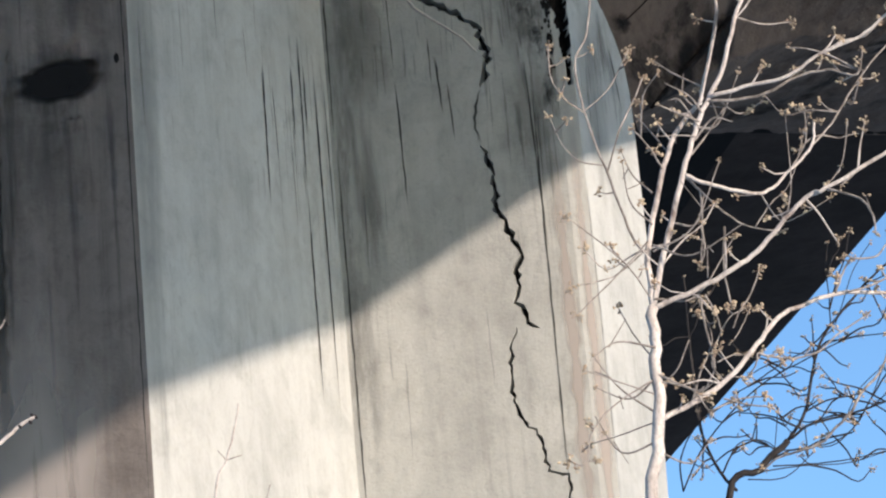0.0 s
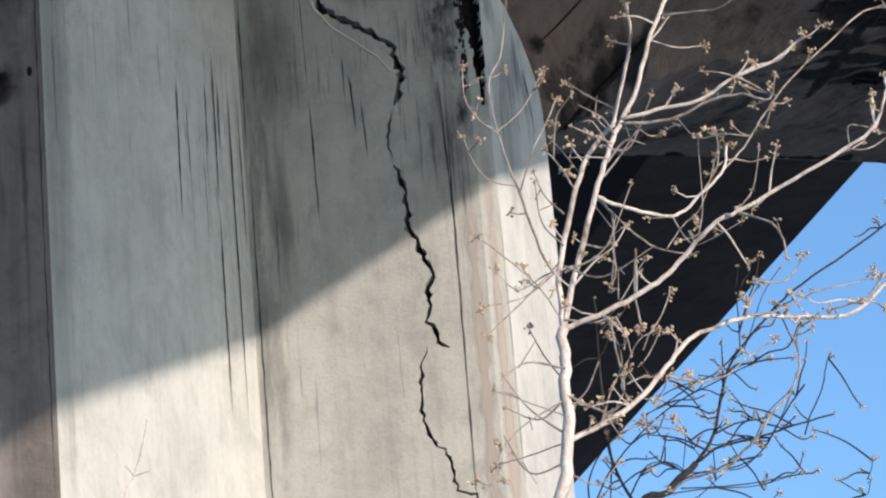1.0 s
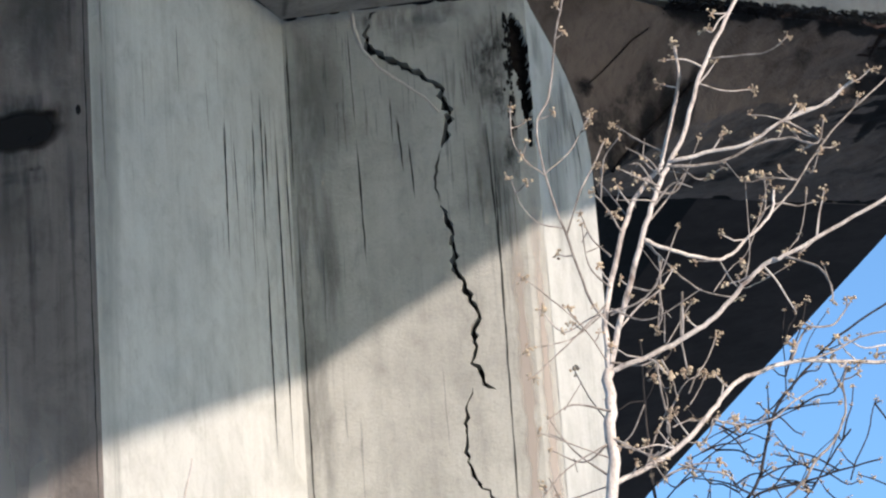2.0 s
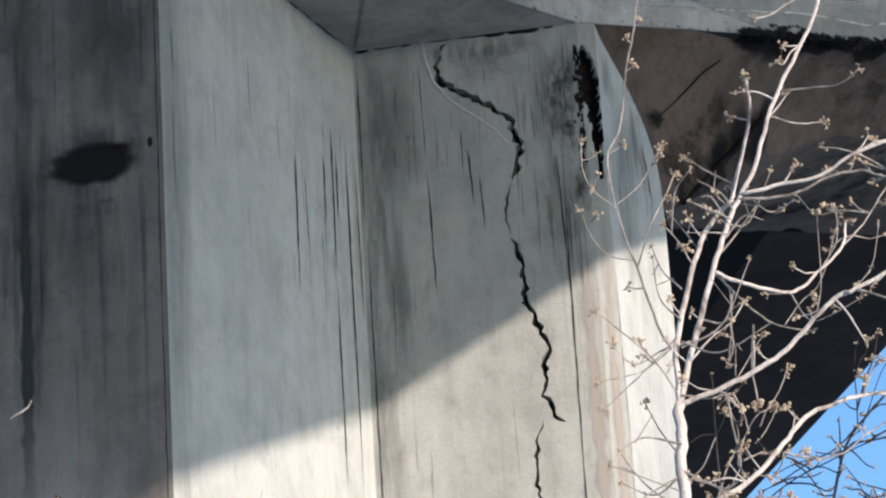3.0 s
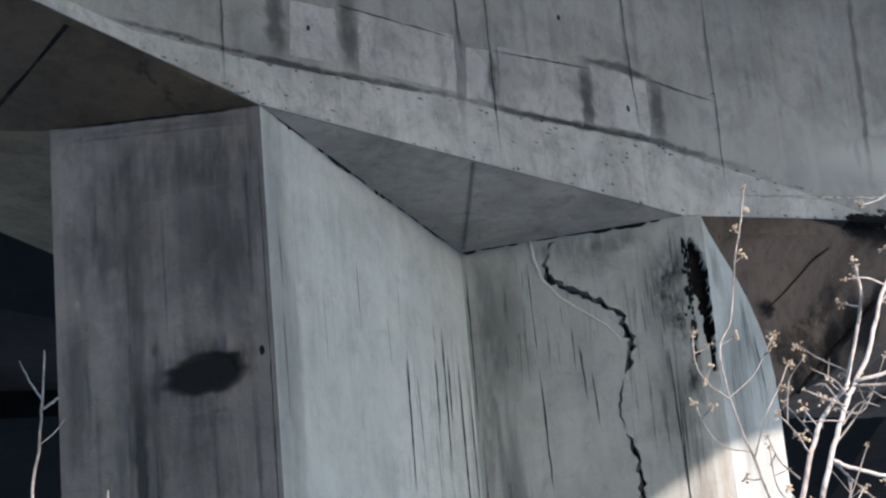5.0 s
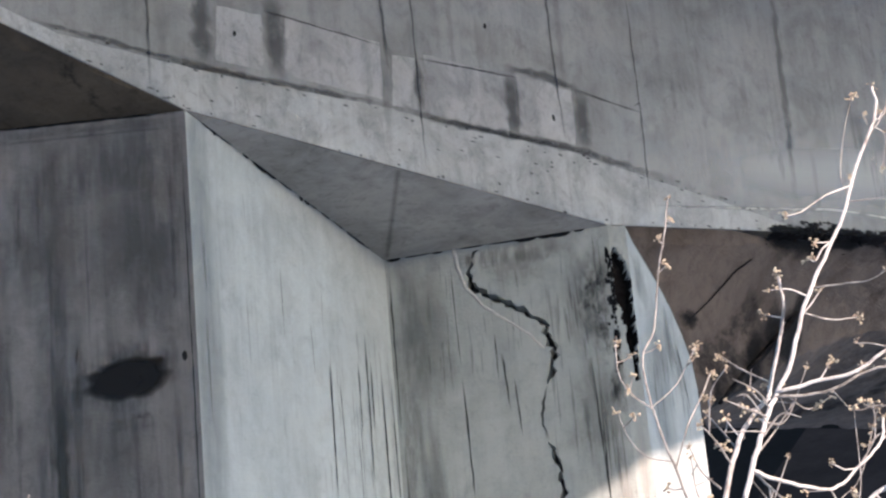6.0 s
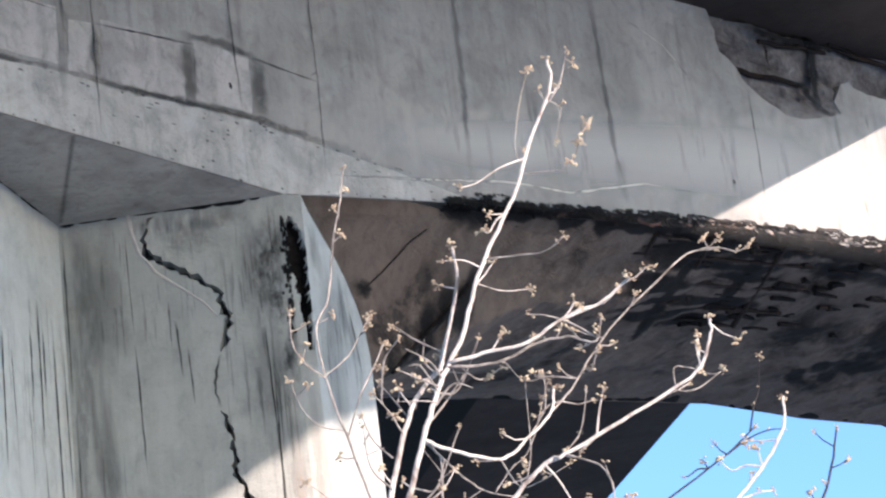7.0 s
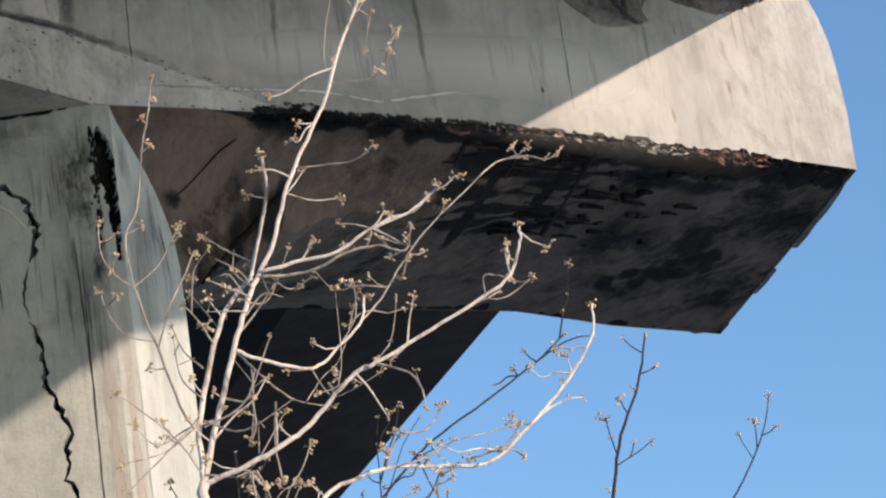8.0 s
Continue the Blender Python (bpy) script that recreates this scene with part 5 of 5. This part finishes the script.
limb(edge_tree, "stem", 0.0075, 0.0045, (-1.187, 7.2, 3.672), (-1.3, 7.2, 3.98), (-1.361, 7.2, 4.346), (-1.344, 7.2, 4.495), (-1.332, 7.2, 4.63), (-1.323, 7.2, 4.762))
limb(edge_tree, "twig", 0.005, 0.0035, (-1.332, 7.2, 4.63), (-1.362, 7.21, 4.684), (-1.39, 7.22, 4.75))
limb(edge_tree, "twig", 0.006, 0.005, (-1.335, 7.2, 4.602), (-1.31, 7.2, 4.618), (-1.29, 7.2, 4.63))
limb(edge_tree, "twig", 0.0025, 0.002, (-1.342, 7.2, 4.51), (-1.304, 7.2, 4.539), (-1.278, 7.2, 4.571))
limb(edge_tree, "twig", 0.0055, 0.0045, (-1.25, 7.2, 3.85), (-1.185, 7.21, 4.15), (-1.179, 7.2, 4.302), (-1.176, 7.2, 4.373))
low_tree = young_tree("tree", "thin bare sapling tip before the pale concrete", 0, 0)
limb(low_tree, "trunk", 0.005, 0.0025, (-0.713, 8.5, 3.899), (-0.674, 8.5, 4.017), (-0.645, 8.5, 4.105), (-0.63, 8.5, 4.178))
limb(low_tree, "twig", 0.0033, 0.002, (-0.674, 8.5, 4.017), (-0.696, 8.5, 4.047))
limb(low_tree, "twig", 0.0033, 0.002, (-0.674, 8.5, 4.017), (-0.626, 8.5, 4.029))
limb(low_tree, "twig", 0.0033, 0.002, (-0.572, 8.5, 3.885), (-0.556, 8.5, 3.936))

for at in ((-1.017, 7.2, 3.798), (-1.024, 7.2, 3.802), (-1.03, 7.2, 3.786), (-1.055, 7.2, 3.777), (-1.095, 7.3, 4.083), (-1.09, 7.3, 4.07)):
    bm = bmesh.new()
    bmesh.ops.create_icosphere(bm, subdivisions=1, radius=0.006, matrix=Matrix.LocRotScale(Vector(at), Euler((0.4, 0.6, at[0] * 9)), Vector((0.8, 0.8, 1.4))))
    part("bud", bm, DARK_BARK, edge_tree)
limb(dark_tree, "twig", 0.0055, 0.003, (1.086, 8.800, 4.345), (1.041, 8.820, 4.303), (0.981, 8.840, 4.271), (0.898, 8.860, 4.258), (0.839, 8.880, 4.235))
limb(dark_tree, "twig", 0.005, 0.003, (0.960, 8.800, 4.261), (0.891, 8.820, 4.221), (0.815, 8.840, 4.185), (0.790, 8.860, 4.181))
limb(dark_tree, "twig", 0.005, 0.0035, (1.243, 8.800, 4.066), (1.269, 8.820, 4.129), (1.314, 8.840, 4.209), (1.337, 8.860, 4.283), (1.359, 8.880, 4.331))
limb(dark_tree, "twig", 0.006, 0.003, (1.261, 8.800, 4.218), (1.216, 8.820, 4.168), (1.170, 8.840, 4.109), (1.133, 8.860, 4.058), (1.071, 8.880, 4.009), (1.023, 8.900, 4.005))
limb(dark_tree, "twig", 0.0045, 0.003, (1.086, 8.800, 4.345), (1.094, 8.820, 4.430), (1.098, 8.840, 4.524), (1.116, 8.860, 4.618))
limb(dark_tree, "twig", 0.0035, 0.0025, (1.045, 8.800, 4.279), (1.099, 8.820, 4.299), (1.169, 8.840, 4.316))
limb(dark_tree, "twig", 0.0035, 0.0025, (1.038, 8.800, 4.220), (1.069, 8.820, 4.180), (1.098, 8.840, 4.132), (1.112, 8.860, 4.166))
limb(dark_tree, "twig", 0.0035, 0.0025, (0.903, 8.800, 4.111), (0.893, 8.820, 4.049), (0.882, 8.840, 3.996))
limb(dark_tree, "twig", 0.0035, 0.0025, (0.902, 8.800, 4.102), (0.916, 8.820, 4.064), (0.939, 8.840, 4.038))
limb(dark_tree, "twig", 0.0045, 0.003, (0.868, 8.800, 3.936), (0.975, 8.820, 3.937), (1.093, 8.840, 3.945), (1.196, 8.860, 3.964), (1.265, 8.880, 3.971))
limb(dark_tree, "twig", 0.004, 0.003, (0.729, 8.800, 3.939), (0.770, 8.820, 4.009), (0.815, 8.840, 4.031), (0.865, 8.860, 4.026), (0.897, 8.880, 4.001))
limb(dark_tree, "twig", 0.0035, 0.0025, (1.405, 8.800, 3.917), (1.425, 8.820, 3.954), (1.436, 8.840, 3.990))
limb(dark_tree, "twig", 0.0035, 0.0025, (1.328, 8.800, 3.919), (1.372, 8.820, 3.894), (1.406, 8.840, 3.884), (1.424, 8.860, 3.931))
limb(pale_tree, "twig", 0.0065, 0.004, (1.018, 8.050, 3.865), (1.057, 8.070, 3.923), (1.111, 8.090, 3.979), (1.153, 8.110, 4.062), (1.158, 8.130, 4.148), (1.179, 8.150, 4.201))
limb(pale_tree, "twig", 0.0055, 0.004, (1.018, 8.050, 4.197), (1.046, 8.070, 4.258), (1.076, 8.090, 4.302))
limb(pale_tree, "twig", 0.005, 0.003, (1.070, 8.050, 4.289), (1.139, 8.070, 4.294), (1.176, 8.090, 4.335), (1.207, 8.110, 4.380))
limb(pale_tree, "twig", 0.0055, 0.004, (1.404, 8.050, 4.290), (1.362, 8.070, 4.239), (1.300, 8.090, 4.219), (1.256, 8.110, 4.217))
limb(pale_tree, "twig", 0.004, 0.003, (1.334, 8.050, 4.222), (1.374, 8.070, 4.213), (1.399, 8.090, 4.201))
limb(pale_tree, "twig", 0.005, 0.003, (1.049, 8.050, 4.195), (1.130, 8.070, 4.219), (1.214, 8.090, 4.263), (1.311, 8.110, 4.283), (1.410, 8.130, 4.311))
limb(pale_tree, "twig", 0.0055, 0.004, (0.656, 8.050, 4.227), (0.663, 8.070, 4.137), (0.678, 8.090, 4.047), (0.654, 8.110, 3.992), (0.635, 8.130, 3.976))
limb(pale_tree, "twig", 0.0045, 0.003, (0.671, 8.050, 4.226), (0.697, 8.070, 4.166), (0.706, 8.090, 4.124))
limb(pale_tree, "twig", 0.0055, 0.004, (0.744, 8.050, 4.413), (0.731, 8.070, 4.292), (0.740, 8.090, 4.201))
limb(pale_tree, "twig", 0.005, 0.003, (0.683, 8.050, 4.418), (0.686, 8.070, 4.360), (0.671, 8.090, 4.320))
limb(pale_tree, "twig", 0.004, 0.003, (0.734, 8.050, 4.125), (0.759, 8.070, 4.177), (0.796, 8.090, 4.229), (0.828, 8.110, 4.298))
limb(pale_tree, "twig", 0.004, 0.003, (0.614, 8.050, 4.103), (0.577, 8.070, 4.033), (0.542, 8.090, 4.008))
limb(pale_tree, "twig", 0.004, 0.003, (0.682, 8.050, 4.034), (0.712, 8.070, 4.051), (0.741, 8.090, 4.066))
limb(pale_tree, "twig", 0.0045, 0.003, (0.790, 8.050, 4.049), (0.780, 8.070, 4.017), (0.753, 8.090, 3.990))
limb(pale_tree, "twig", 0.005, 0.0035, (0.790, 8.050, 4.049), (0.835, 8.070, 4.040), (0.890, 8.090, 4.037), (0.962, 8.110, 4.057), (1.015, 8.130, 4.103), (1.107, 8.150, 4.158))
limb(pale_tree, "twig", 0.0045, 0.003, (0.654, 8.050, 3.903), (0.733, 8.070, 3.934), (0.803, 8.090, 3.939))
limb(pale_tree, "twig", 0.004, 0.003, (0.687, 8.050, 3.932), (0.747, 8.070, 3.917), (0.808, 8.090, 3.910))
limb(pale_tree, "twig", 0.0065, 0.004, (1.018, 8.050, 3.865), (0.979, 8.070, 3.835), (0.931, 8.090, 3.798), (0.871, 8.110, 3.786), (0.819, 8.130, 3.780), (0.780, 8.150, 3.757))
limb(pale_tree, "twig", 0.0035, 0.0025, (0.734, 8.050, 4.093), (0.762, 8.070, 4.137), (0.789, 8.090, 4.189))
thicket(pale_tree, Vector((0.49, 8.0, 3.75)), Vector((0.56, 7.98, 4.55)), 12, 0.26)
thicket(pale_tree, Vector((0.6, 8.0, 4.4)), Vector((0.78, 7.95, 4.9)), 8, 0.16)
